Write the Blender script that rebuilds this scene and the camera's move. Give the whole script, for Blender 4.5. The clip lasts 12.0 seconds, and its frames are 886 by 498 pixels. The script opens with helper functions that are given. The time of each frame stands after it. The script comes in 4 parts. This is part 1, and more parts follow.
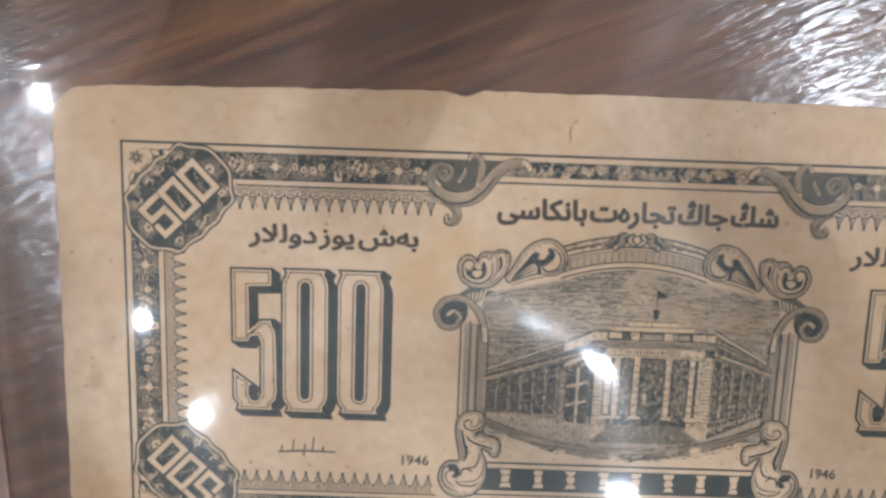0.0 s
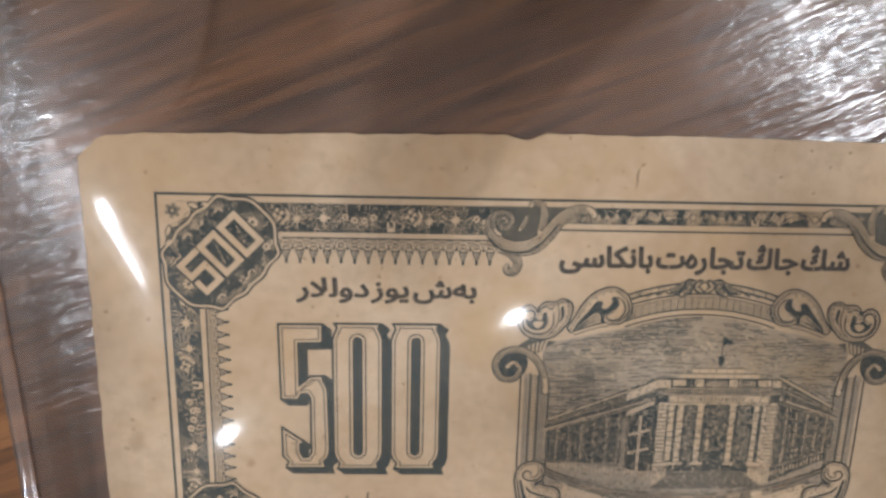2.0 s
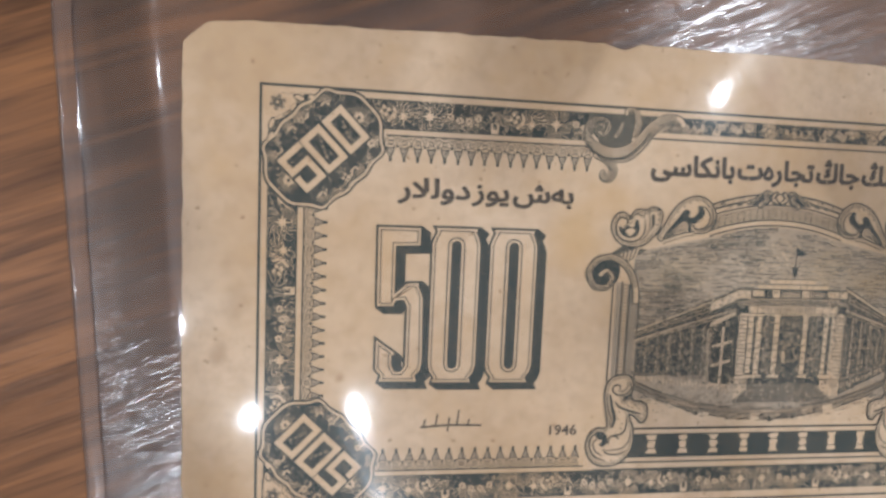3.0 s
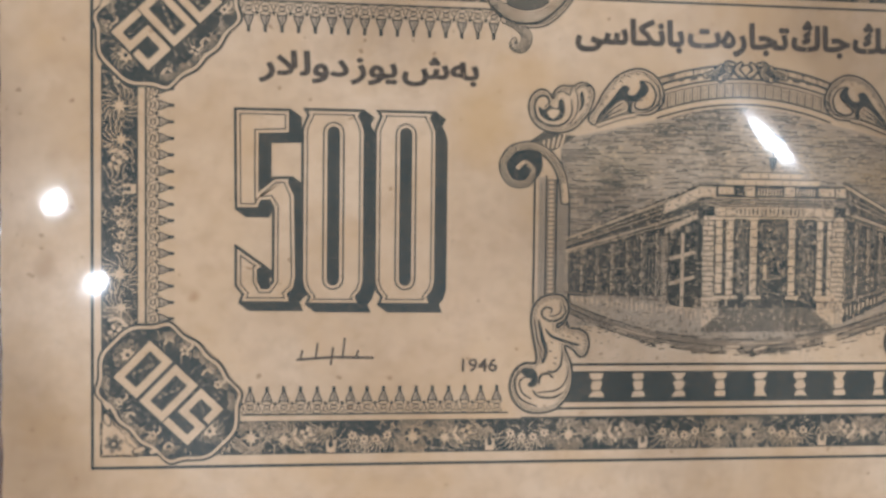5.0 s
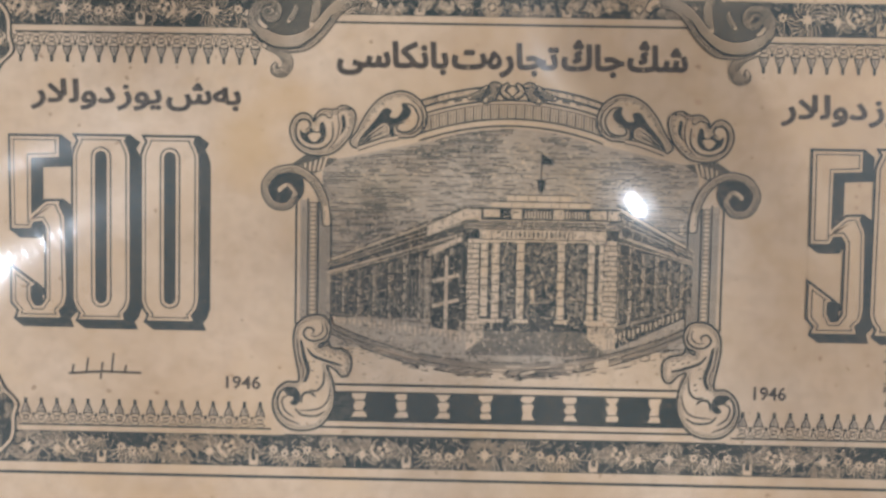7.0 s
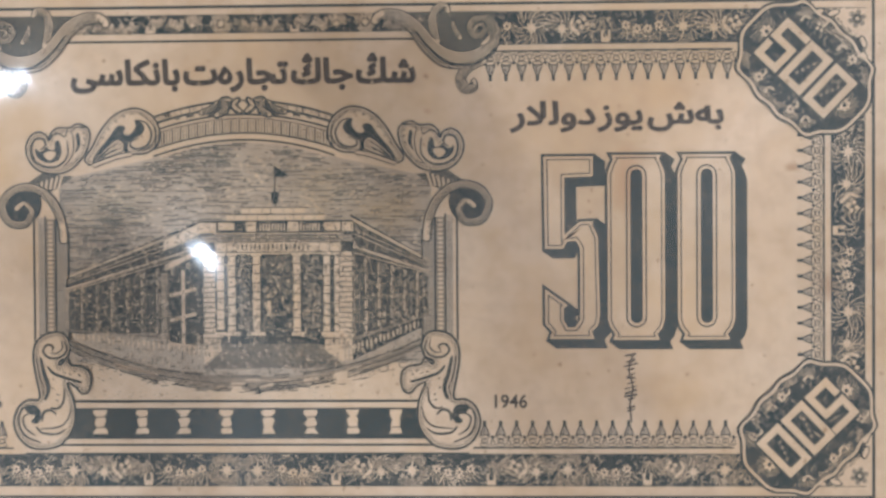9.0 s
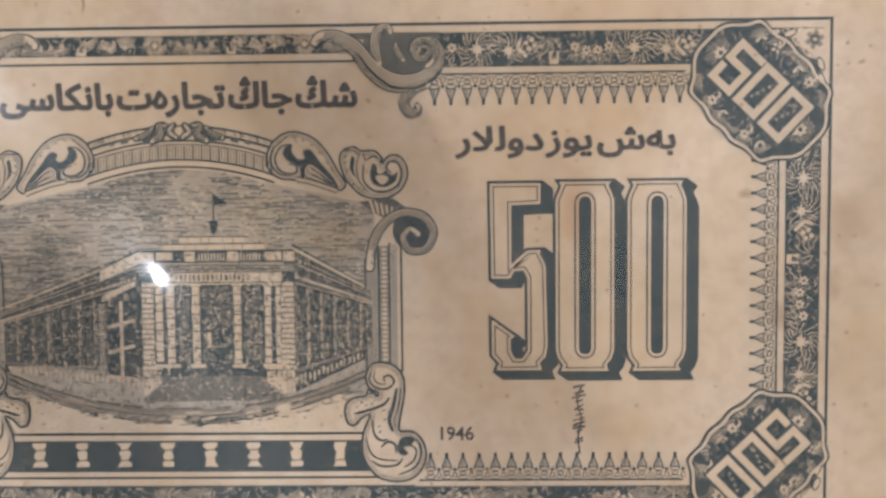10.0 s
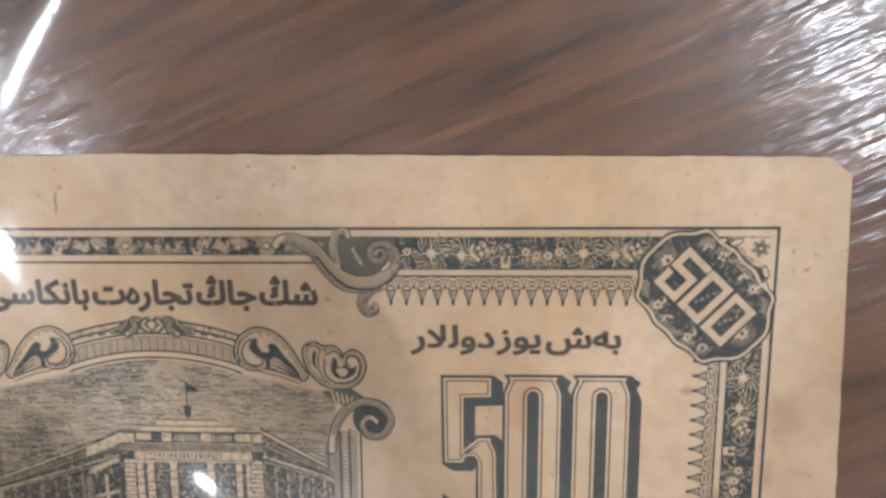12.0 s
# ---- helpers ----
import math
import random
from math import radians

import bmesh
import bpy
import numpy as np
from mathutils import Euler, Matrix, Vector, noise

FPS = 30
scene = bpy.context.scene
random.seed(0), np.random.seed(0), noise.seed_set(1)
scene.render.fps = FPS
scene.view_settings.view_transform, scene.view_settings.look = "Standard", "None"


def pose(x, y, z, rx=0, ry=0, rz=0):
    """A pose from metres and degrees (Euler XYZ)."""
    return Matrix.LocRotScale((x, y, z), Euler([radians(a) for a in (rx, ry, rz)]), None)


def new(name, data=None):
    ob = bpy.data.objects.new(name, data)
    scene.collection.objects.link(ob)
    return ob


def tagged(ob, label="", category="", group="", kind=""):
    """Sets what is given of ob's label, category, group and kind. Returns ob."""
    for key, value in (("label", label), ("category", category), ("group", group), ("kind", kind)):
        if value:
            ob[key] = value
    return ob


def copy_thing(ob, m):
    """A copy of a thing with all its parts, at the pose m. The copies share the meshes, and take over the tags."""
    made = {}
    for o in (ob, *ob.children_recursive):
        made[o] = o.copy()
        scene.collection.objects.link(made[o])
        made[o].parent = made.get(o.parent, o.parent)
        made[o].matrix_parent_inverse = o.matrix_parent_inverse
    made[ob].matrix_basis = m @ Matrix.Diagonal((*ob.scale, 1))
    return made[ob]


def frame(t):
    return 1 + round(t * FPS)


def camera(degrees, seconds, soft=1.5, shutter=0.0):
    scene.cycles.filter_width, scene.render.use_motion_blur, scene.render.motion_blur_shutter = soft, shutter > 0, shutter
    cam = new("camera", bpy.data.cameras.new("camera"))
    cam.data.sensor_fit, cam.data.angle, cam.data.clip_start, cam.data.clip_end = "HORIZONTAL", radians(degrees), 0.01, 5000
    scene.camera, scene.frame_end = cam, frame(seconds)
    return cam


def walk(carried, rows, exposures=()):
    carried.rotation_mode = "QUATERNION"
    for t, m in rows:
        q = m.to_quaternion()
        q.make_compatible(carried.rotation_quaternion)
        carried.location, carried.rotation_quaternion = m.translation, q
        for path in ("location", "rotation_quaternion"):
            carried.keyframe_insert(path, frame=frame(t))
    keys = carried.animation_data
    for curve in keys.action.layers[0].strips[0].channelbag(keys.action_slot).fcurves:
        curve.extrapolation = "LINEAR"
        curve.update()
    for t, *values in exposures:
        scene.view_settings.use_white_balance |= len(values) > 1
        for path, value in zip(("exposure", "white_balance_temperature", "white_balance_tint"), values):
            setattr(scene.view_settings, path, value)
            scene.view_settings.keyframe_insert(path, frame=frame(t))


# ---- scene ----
cam = camera(74.49, 12.0, soft=2.9)
# seconds, eye in metres, turn about x, y and z in degrees; the camera looks down on the table
ROWS = [
    (0.0, -0.02779, -0.00303, 0.08313, -7.337, -0.077, 2.018),
    (0.5, -0.02485, 0.00103, 0.08161, -7.474, 0.171, 1.709),
    (1.0, -0.02670, 0.00336, 0.08270, -7.429, -1.119, 1.486),
    (1.5, -0.02941, 0.00679, 0.08093, -9.389, -1.045, 0.470),
    (2.0, -0.03835, 0.00779, 0.07663, -10.810, -1.854, 1.232),
    (2.5, -0.04922, 0.00649, 0.07042, -7.821, -5.545, 0.162),
    (3.0, -0.06008, -0.01346, 0.07791, -5.356, -7.981, 2.416),
    (3.2, -0.06012, -0.01665, 0.07867, -5.418, -6.763, 3.097),
    (4.8, -0.04468, -0.02914, 0.06750, -3.032, -5.972, 1.248),
    (5.0, -0.03929, -0.03128, 0.06598, -1.294, -3.979, 0.645),
    (5.5, -0.02965, -0.02999, 0.06719, -2.398, -1.774, 0.963),
    (6.0, -0.02212, -0.02975, 0.06918, -1.613, -0.905, 0.875),
    (6.5, -0.01435, -0.02516, 0.06912, -3.157, 0.388, 1.312),
    (7.0, -0.00669, -0.02740, 0.06783, -2.042, 0.420, 1.073),
    (7.2, -0.00200, -0.02453, 0.06699, -3.567, 0.336, 0.481),
    (8.8, 0.01816, -0.02640, 0.06678, -1.056, -0.083, 0.117),
    (9.0, 0.02466, -0.02787, 0.06759, -0.402, 0.879, -0.353),
    (9.5, 0.02963, -0.02525, 0.06581, -1.390, 0.943, -0.619),
    (10.0, 0.03088, -0.02250, 0.06558, -2.204, 0.764, -0.554),
    (10.5, 0.03604, -0.01783, 0.06789, -2.301, 1.396, -1.175),
    (11.0, 0.04346, -0.01103, 0.07080, -2.171, 1.737, -1.095),
    (11.5, 0.04127, 0.00040, 0.06980, -4.963, 1.393, -0.929),
    (12.0, 0.03797, 0.00674, 0.06638, -7.823, 2.245, -0.313),
]
# seconds, stops, white balance
EXPOSURES = [
    (0.0, 0.05, 6500, 10), (1.0, -0.1, 6600, 10), (1.5, -0.15, 6700, 10), (2.5, -0.1, 7000, 10), (3.2, 0.1, 6550, 10),
    (5.0, 0.0, 6650, 10), (7.0, 0.05, 6450, 10), (9.5, 0.12, 6350, 10), (11.0, 0.05, 6500, 10), (12.0, 0.12, 6600, 10),
]
walk(cam, [(t, pose(x, y, z, rx, ry, rz)) for t, x, y, z, rx, ry, rz in ROWS], EXPOSURES)

# ---- light ----
world = bpy.data.worlds.new("room_air")
scene.world = world
world.use_nodes = True
world.node_tree.nodes["Background"].inputs["Color"].default_value = (1.0, 0.86, 0.72, 1)
world.node_tree.nodes["Background"].inputs["Strength"].default_value = 0.02
LAMP_POWER = 830.0
LAMP_HEIGHT = 1.70
# where the ceiling lamps hang, per metre of height over the note
LAMPS = [(0.119, -0.546), (-0.602, -0.200), (-0.311, -0.568), (-0.796, 0.104)]
LARGE_LAMP = (0.69, 0.17)
SMALL_LAMP = (0.463, 0.526)


# ---- materials ----
def material(name):
    m = bpy.data.materials.new(name)
    m.use_nodes = True
    return m, m.node_tree.nodes, m.node_tree.links, m.node_tree.nodes["Principled BSDF"]


def node(nodes, kind, **values):
    n = nodes.new(kind)
    for key, value in values.items():
        if key in n.inputs:
            n.inputs[key].default_value = value
    return n


def noise_tex(nodes, links, vector, scale, detail=4.0, rough=0.55):
    n = node(nodes, "ShaderNodeTexNoise", Scale=scale, Detail=detail, Roughness=rough)
    links.new(vector, n.inputs["Vector"])
    return n.outputs["Fac"]


def remap(nodes, links, value, a, b, c=0.0, d=1.0):
    n = nodes.new("ShaderNodeMapRange")
    for k, v in zip((1, 2, 3, 4), (a, b, c, d)):
        n.inputs[k].default_value = v
    links.new(value, n.inputs[0])
    return n.outputs[0]


def blend(nodes, links, fac, a, b, kind="MIX"):
    n = nodes.new("ShaderNodeMix")
    n.data_type, n.blend_type = "RGBA", kind
    for socket, value in ((n.inputs[0], fac), (n.inputs[6], a), (n.inputs[7], b)):
        if isinstance(value, bpy.types.NodeSocket):
            links.new(value, socket)
        else:
            socket.default_value = value
    return n.outputs[2]


def stretched(nodes, links, position, turn, scale):
    n, m = nodes.new("ShaderNodeMapping"), nodes.new("ShaderNodeMapping")
    n.inputs["Rotation"].default_value = (0, 0, radians(turn))
    m.inputs["Scale"].default_value = scale
    links.new(position, n.inputs["Vector"])
    links.new(n.outputs["Vector"], m.inputs["Vector"])
    return m.outputs["Vector"]


# stains on the old paper: x, y, half width, half height in millimetres, strength, colour
STAINS = [
    (63.6, -19.0, 0.8, 0.8, 0.6, (0.36, 0.19, 0.09)),
    (75.2, -22.5, 2.6, 3.4, 0.35, (0.36, 0.22, 0.12)),
    (73.6, -29.5, 1.2, 2.0, 0.35, (0.36, 0.2, 0.1)),
    (67.5, -33.3, 1.3, 1.6, 0.5, (0.33, 0.17, 0.08)),
    (45.0, -21.0, 1.7, 4.2, 0.65, (0.45, 0.24, 0.12)),
    (-10.2, 3.2, 0.16, 1.2, 0.8, (0.2, 0.11, 0.06)),
    (-2.5, 4.5, 2.2, 3.5, 0.3, (0.5, 0.3, 0.2)),
    (-62.2, -38.2, 0.7, 0.7, 0.5, (0.36, 0.2, 0.1)),
    (-75.6, -28.0, 2.0, 2.6, 0.3, (0.34, 0.22, 0.13)),
    (-78.0, -35.0, 1.2, 1.5, 0.5, (0.4, 0.25, 0.15)),
    (-40.0, -13.5, 5.0, 2.0, 0.22, (0.5, 0.33, 0.18)),
    (-30.0, -18.0, 4.0, 5.0, 0.6, (0.6, 0.38, 0.18)),
    (10.0, -21.0, 4.0, 3.0, 0.35, (0.5, 0.33, 0.16)),
    (17.0, -24.0, 4.0, 3.0, 0.7, (0.5, 0.31, 0.14)),
    (-15.0, -23.0, 4.5, 3.0, 0.3, (0.5, 0.35, 0.18)),
    (-25.0, -13.0, 4.5, 3.0, 0.55, (0.6, 0.38, 0.19)),
    (22.0, -12.5, 0.5, 0.5, 0.4, (0.4, 0.2, 0.12)),
    (76.2, -4.7, 0.5, 0.25, 0.6, (0.25, 0.15, 0.08)),
]


def paper_colour(nodes, links):
    position = nodes.new("ShaderNodeNewGeometry").outputs["Position"]
    broad = noise_tex(nodes, links, position, 32.0, 4.0, 0.6)
    fine = noise_tex(nodes, links, position, 420.0, 5.0, 0.65)
    colour = blend(nodes, links, remap(nodes, links, broad, 0.38, 0.62), (0.71, 0.53, 0.37, 1), (0.585, 0.4, 0.24, 1))
    colour = blend(nodes, links, remap(nodes, links, fine, 0.42, 0.7, 0.0, 0.42), colour, (0.43, 0.28, 0.17, 1))
    cloud_b = noise_tex(nodes, links, position, 110.0, 4.0, 0.6)
    colour = blend(nodes, links, remap(nodes, links, cloud_b, 0.5, 0.72, 0.0, 0.45), colour, (0.62, 0.4, 0.21, 1))
    specks = noise_tex(nodes, links, position, 900.0, 1.0, 0.4)
    colour = blend(nodes, links, remap(nodes, links, specks, 0.72, 0.78, 0.0, 0.6), colour, (0.3, 0.17, 0.09, 1))
    wobble = nodes.new("ShaderNodeVectorMath")
    wobble.operation = "MULTIPLY_ADD"
    cloud = node(nodes, "ShaderNodeTexNoise", Scale=260.0, Detail=3.0)
    links.new(position, cloud.inputs["Vector"])
    links.new(cloud.outputs["Color"], wobble.inputs[0])
    wobble.inputs[1].default_value = (0.0022, 0.0022, 0)
    links.new(position, wobble.inputs[2])
    for x, y, w, h, strength, tint in STAINS:
        spot = nodes.new("ShaderNodeMapping")
        spot.inputs["Location"].default_value = (-(x + 1.1) / w, -(y + 1.1) / h, 0)
        spot.inputs["Scale"].default_value = (1000.0 / w, 1000.0 / h, 0)
        links.new(wobble.outputs[0], spot.inputs["Vector"])
        far = nodes.new("ShaderNodeVectorMath")
        far.operation = "LENGTH"
        links.new(spot.outputs["Vector"], far.inputs[0])
        colour = blend(nodes, links, remap(nodes, links, far.outputs["Value"], 0.35, 1.25, strength, 0.0), colour, (*tint, 1))
    return position, colour


def paper_material():
    m, nodes, links, bsdf = material("old_paper")
    position, colour = paper_colour(nodes, links)
    links.new(colour, bsdf.inputs["Base Color"])
    bsdf.inputs["Roughness"].default_value = 0.85
    bsdf.inputs["Specular IOR Level"].default_value = 0.2
    fibre = noise_tex(nodes, links, position, 1500.0, 4.0, 0.7)
    crease = noise_tex(nodes, links, stretched(nodes, links, position, 20, (60, 25, 1)), 1.0, 3.0, 0.5)
    first, second = nodes.new("ShaderNodeBump"), nodes.new("ShaderNodeBump")
    first.inputs["Strength"].default_value, first.inputs["Distance"].default_value = 0.35, 0.0001
    second.inputs["Strength"].default_value, second.inputs["Distance"].default_value = 0.25, 0.002
    links.new(fibre, first.inputs["Height"])
    links.new(crease, second.inputs["Height"])
    links.new(first.outputs[0], second.inputs["Normal"])
    links.new(second.outputs[0], bsdf.inputs["Normal"])
    return m


def ink_material(name, tone, cover):
    """Printing ink that lets the paper through where it has worn."""
    m, nodes, links, bsdf = material(name)
    position, colour = paper_colour(nodes, links)
    grain = noise_tex(nodes, links, position, 1900.0, 3.0, 0.6)
    patch = noise_tex(nodes, links, position, 150.0, 3.0, 0.55)
    fac = blend(nodes, links, 0.35, grain, patch)
    worn = remap(nodes, links, fac, 0.36, 0.68, cover, cover - 0.11)
    chips = noise_tex(nodes, links, position, 3200.0, 2.0, 0.6)
    inked = blend(nodes, links, worn, colour, (*tone, 1))
    inked = blend(nodes, links, remap(nodes, links, chips, 0.6, 0.7, 0.0, 0.28), inked, colour)
    links.new(inked, bsdf.inputs["Base Color"])
    bsdf.inputs["Roughness"].default_value = 0.7
    bsdf.inputs["Specular IOR Level"].default_value = 0.25
    return m


def wood_material():
    m, nodes, links, bsdf = material("brown_wood")
    position = nodes.new("ShaderNodeNewGeometry").outputs["Position"]
    along = -21.0
    bands = noise_tex(nodes, links, stretched(nodes, links, position, along, (9, 190, 1)), 1.0, 5.0, 0.62)
    pores = noise_tex(nodes, links, stretched(nodes, links, position, along - 2, (30, 380, 1)), 1.0, 3.0, 0.6)
    hair = noise_tex(nodes, links, stretched(nodes, links, position, along + 1, (38, 820, 1)), 1.0, 2.0, 0.6)
    tone = noise_tex(nodes, links, position, 9.0, 2.0, 0.5)
    colour = blend(nodes, links, remap(nodes, links, bands, 0.4, 0.6), (0.145, 0.058, 0.021, 1), (0.27, 0.112, 0.041, 1))
    colour = blend(nodes, links, remap(nodes, links, tone, 0.35, 0.7, 0.0, 0.4), colour, (0.19, 0.078, 0.029, 1))
    colour = blend(nodes, links, remap(nodes, links, pores, 0.5, 0.64, 0.0, 0.45), colour, (0.024, 0.0095, 0.004, 1))
    colour = blend(nodes, links, remap(nodes, links, hair, 0.5, 0.62, 0.0, 0.36), colour, (0.026, 0.01, 0.0045, 1))
    links.new(colour, bsdf.inputs["Base Color"])
    bsdf.inputs["Roughness"].default_value = 0.55
    bsdf.inputs["Specular IOR Level"].default_value = 0.2
    bsdf.inputs["Coat Weight"].default_value = 0.08
    bsdf.inputs["Coat Roughness"].default_value = 0.3
    relief = noise_tex(nodes, links, stretched(nodes, links, position, along - 3, (90, 400, 1)), 1.0, 3.0, 0.6)
    wave = noise_tex(nodes, links, stretched(nodes, links, position, along, (40, 150, 1)), 1.0, 2.0, 0.5)
    height = blend(nodes, links, 0.45, relief, wave)
    bump = nodes.new("ShaderNodeBump")
    bump.inputs["Strength"].default_value, bump.inputs["Distance"].default_value = 0.36, 0.001
    links.new(height, bump.inputs["Height"])
    links.new(bump.outputs[0], bsdf.inputs["Normal"])
    links.new(bump.outputs[0], bsdf.inputs["Coat Normal"])
    return m


def film_material(name, haze, imprint=False):
    """Clear plastic sheet: it lets light straight through, mirrors a little and is faintly milky."""
    m, nodes, links, bsdf = material(name)
    nodes.remove(bsdf)
    out = nodes["Material Output"]
    position = nodes.new("ShaderNodeNewGeometry").outputs["Position"]
    clear = node(nodes, "ShaderNodeBsdfTransparent", Color=(0.97, 0.97, 0.97, 1))
    milk = node(nodes, "ShaderNodeBsdfDiffuse", Color=(0.8, 0.75, 0.75, 1))
    sharp = node(nodes, "ShaderNodeBsdfGlossy", Roughness=0.085)
    dull = node(nodes, "ShaderNodeBsdfGlossy", Roughness=0.28)
    cloud = noise_tex(nodes, links, position, 45.0, 3.0, 0.55)
    body = nodes.new("ShaderNodeMixShader")
    links.new(remap(nodes, links, cloud, 0.35, 0.7, haze * 0.6, haze * 1.4), body.inputs[0])
    links.new(clear.outputs[0], body.inputs[1])
    links.new(milk.outputs[0], body.inputs[2])
    gloss = node(nodes, "ShaderNodeMixShader", Fac=0.26)
    links.new(sharp.outputs[0], gloss.inputs[1])
    links.new(dull.outputs[0], gloss.inputs[2])
    fresnel = node(nodes, "ShaderNodeFresnel", IOR=1.5)
    whole = nodes.new("ShaderNodeMixShader")
    links.new(fresnel.outputs[0], whole.inputs[0])
    links.new(body.outputs[0], whole.inputs[1])
    links.new(gloss.outputs[0], whole.inputs[2])
    scratch = noise_tex(nodes, links, stretched(nodes, links, position, 62, (40, 900, 1)), 1.0, 2.0, 0.5)
    bump = nodes.new("ShaderNodeBump")
    bump.inputs["Strength"].default_value, bump.inputs["Distance"].default_value = 0.12, 0.0001
    links.new(scratch, bump.inputs["Height"])
    if imprint:
        sharp.inputs["Roughness"].default_value = 0.17
        grain = noise_tex(nodes, links, stretched(nodes, links, position, -24, (70, 520, 1)), 1.0, 3.0, 0.6)
        pressed = nodes.new("ShaderNodeBump")
        pressed.inputs["Strength"].default_value, pressed.inputs["Distance"].default_value = 0.22, 0.0014
        links.new(grain, pressed.inputs["Height"])
        links.new(bump.outputs[0], pressed.inputs["Normal"])
        bump = pressed
    for n in (sharp, dull):
        links.new(bump.outputs[0], n.inputs["Normal"])
    links.new(whole.outputs[0], out.inputs["Surface"])
    return m


def plain_material(name, colour, rough, relief=0.0, metal=0.0):
    m, nodes, links, bsdf = material(name)
    position = nodes.new("ShaderNodeNewGeometry").outputs["Position"]
    fac = remap(nodes, links, noise_tex(nodes, links, position, 6.0), 0.3, 0.7)
    links.new(blend(nodes, links, fac, (*colour, 1), (*[c * 0.85 for c in colour], 1)), bsdf.inputs["Base Color"])
    bsdf.inputs["Roughness"].default_value, bsdf.inputs["Metallic"].default_value = rough, metal
    if relief:
        bump = nodes.new("ShaderNodeBump")
        bump.inputs["Distance"].default_value = relief
        links.new(noise_tex(nodes, links, position, 180.0), bump.inputs["Height"])
        links.new(bump.outputs[0], bsdf.inputs["Normal"])
    return m


def lamp_material():
    m, nodes, links, bsdf = material("lamp_glow")
    bsdf.inputs["Base Color"].default_value = (0.9, 0.88, 0.84, 1)
    bsdf.inputs["Emission Color"].default_value = (0.875, 0.965, 1.10, 1)
    bsdf.inputs["Emission Strength"].default_value = LAMP_POWER
    return m


PAPER = paper_material()
INK = ink_material("green_black_ink", (0.010, 0.031, 0.034), 0.99)
FINE_INK = ink_material("thin_green_ink", (0.02, 0.038, 0.042), 0.66)
MID_INK = ink_material("hatched_green_ink", (0.012, 0.034, 0.036), 0.88)
WASH = ink_material("pale_green_wash", (0.07, 0.11, 0.125), 0.4)
BLACK_INK = ink_material("black_ink", (0.016, 0.02, 0.022), 0.95)
WOOD = wood_material()
FILM = film_material("clear_plastic", 0.013)
BACK_FILM = film_material("milky_plastic", 0.045, True)
SEAM = film_material("welded_plastic", 0.08)
PLASTER = plain_material("white_plaster", (0.72, 0.68, 0.62), 0.9, 0.0005)
WALL = plain_material("beige_wall_paint", (0.62, 0.54, 0.45), 0.85, 0.0005)
FLOOR = plain_material("brown_floor", (0.22, 0.14, 0.09), 0.5)
METAL = plain_material("lamp_metal", (0.75, 0.75, 0.75), 0.3, 0.0, 1.0)
GLOW = lamp_material()


# ---- building helpers ----
def part(name, bm, mat, parent, label=""):
    me = bpy.data.meshes.new(name)
    bm.to_mesh(me)
    bm.free()
    me.materials.append(mat)
    ob = new(name, me)
    ob.parent = parent
    if label:
        ob["label"] = label
    return ob


def thing(name, label, category, group="", kind=""):
    return tagged(new(name), label, category, group, kind)


def add_box(bm, a, b, bevel=0.0):
    made = bmesh.ops.create_cube(bm, size=1)["verts"]
    for v in made:
        v.co = [(a[i] + b[i]) / 2 + v.co[i] * (b[i] - a[i]) for i in range(3)]
    if bevel:
        edges = list({e for v in made for e in v.link_edges})
        bmesh.ops.bevel(bm, geom=edges, offset=bevel, segments=2, affect="EDGES")


def box_mesh(name, a, b, mat, bevel=0.0):
    bm = bmesh.new()
    add_box(bm, a, b, bevel)
    me = bpy.data.meshes.new(name)
    bm.to_mesh(me)
    bm.free()
    me.materials.append(mat)
    return new(name, me)


# ---- the room, closed round the table ----
TOP = -0.0006
FLOOR_Z, CEIL_Z = TOP - 0.75, LAMP_HEIGHT
tagged(box_mesh("floor", (-2.3, -2.1, FLOOR_Z - 0.1), (2.3, 2.1, FLOOR_Z), FLOOR), "brown wooden floor under the table", "floor", kind="structure")
tagged(box_mesh("ceiling", (-2.3, -2.1, CEIL_Z), (2.3, 2.1, CEIL_Z + 0.1), PLASTER), "white plaster ceiling with round downlights", "ceiling", kind="structure")
for wall, a, b in (
    ("wall_west", (-2.4, -2.1, FLOOR_Z), (-2.3, 2.1, CEIL_Z)),
    ("wall_east", (2.3, -2.1, FLOOR_Z), (2.4, 2.1, CEIL_Z)),
    ("wall_south", (-2.4, -2.2, FLOOR_Z), (2.4, -2.1, CEIL_Z)),
    ("wall_north", (-2.4, 2.1, FLOOR_Z), (2.4, 2.2, CEIL_Z)),
):
    tagged(box_mesh(wall, a, b, WALL), "plain beige painted wall", "wall", kind="structure")


def downlight(name, label, inner):
    lamp = thing(name, label, "ceiling lamp", "ceiling downlights")
    bm = bmesh.new()
    outer = inner + 0.013
    rings = [[bm.verts.new((r * math.cos(i * math.tau / 40), r * math.sin(i * math.tau / 40), z)) for i in range(40)] for r, z in ((outer, 0.0), (outer - 0.003, -0.008), (inner, -0.006), (inner, 0.0))]
    for a, b in zip(rings, rings[1:]):
        for i in range(40):
            bm.faces.new((a[i], a[(i + 1) % 40], b[(i + 1) % 40], b[i]))
    part("trim_ring", bm, METAL, lamp, "brushed metal ring")
    bm = bmesh.new()
    bmesh.ops.create_circle(bm, cap_ends=True, radius=inner, segments=40, matrix=pose(0, 0, -0.003, 180))
    part("diffuser", bm, GLOW, lamp, "bright warm white diffuser")
    return lamp


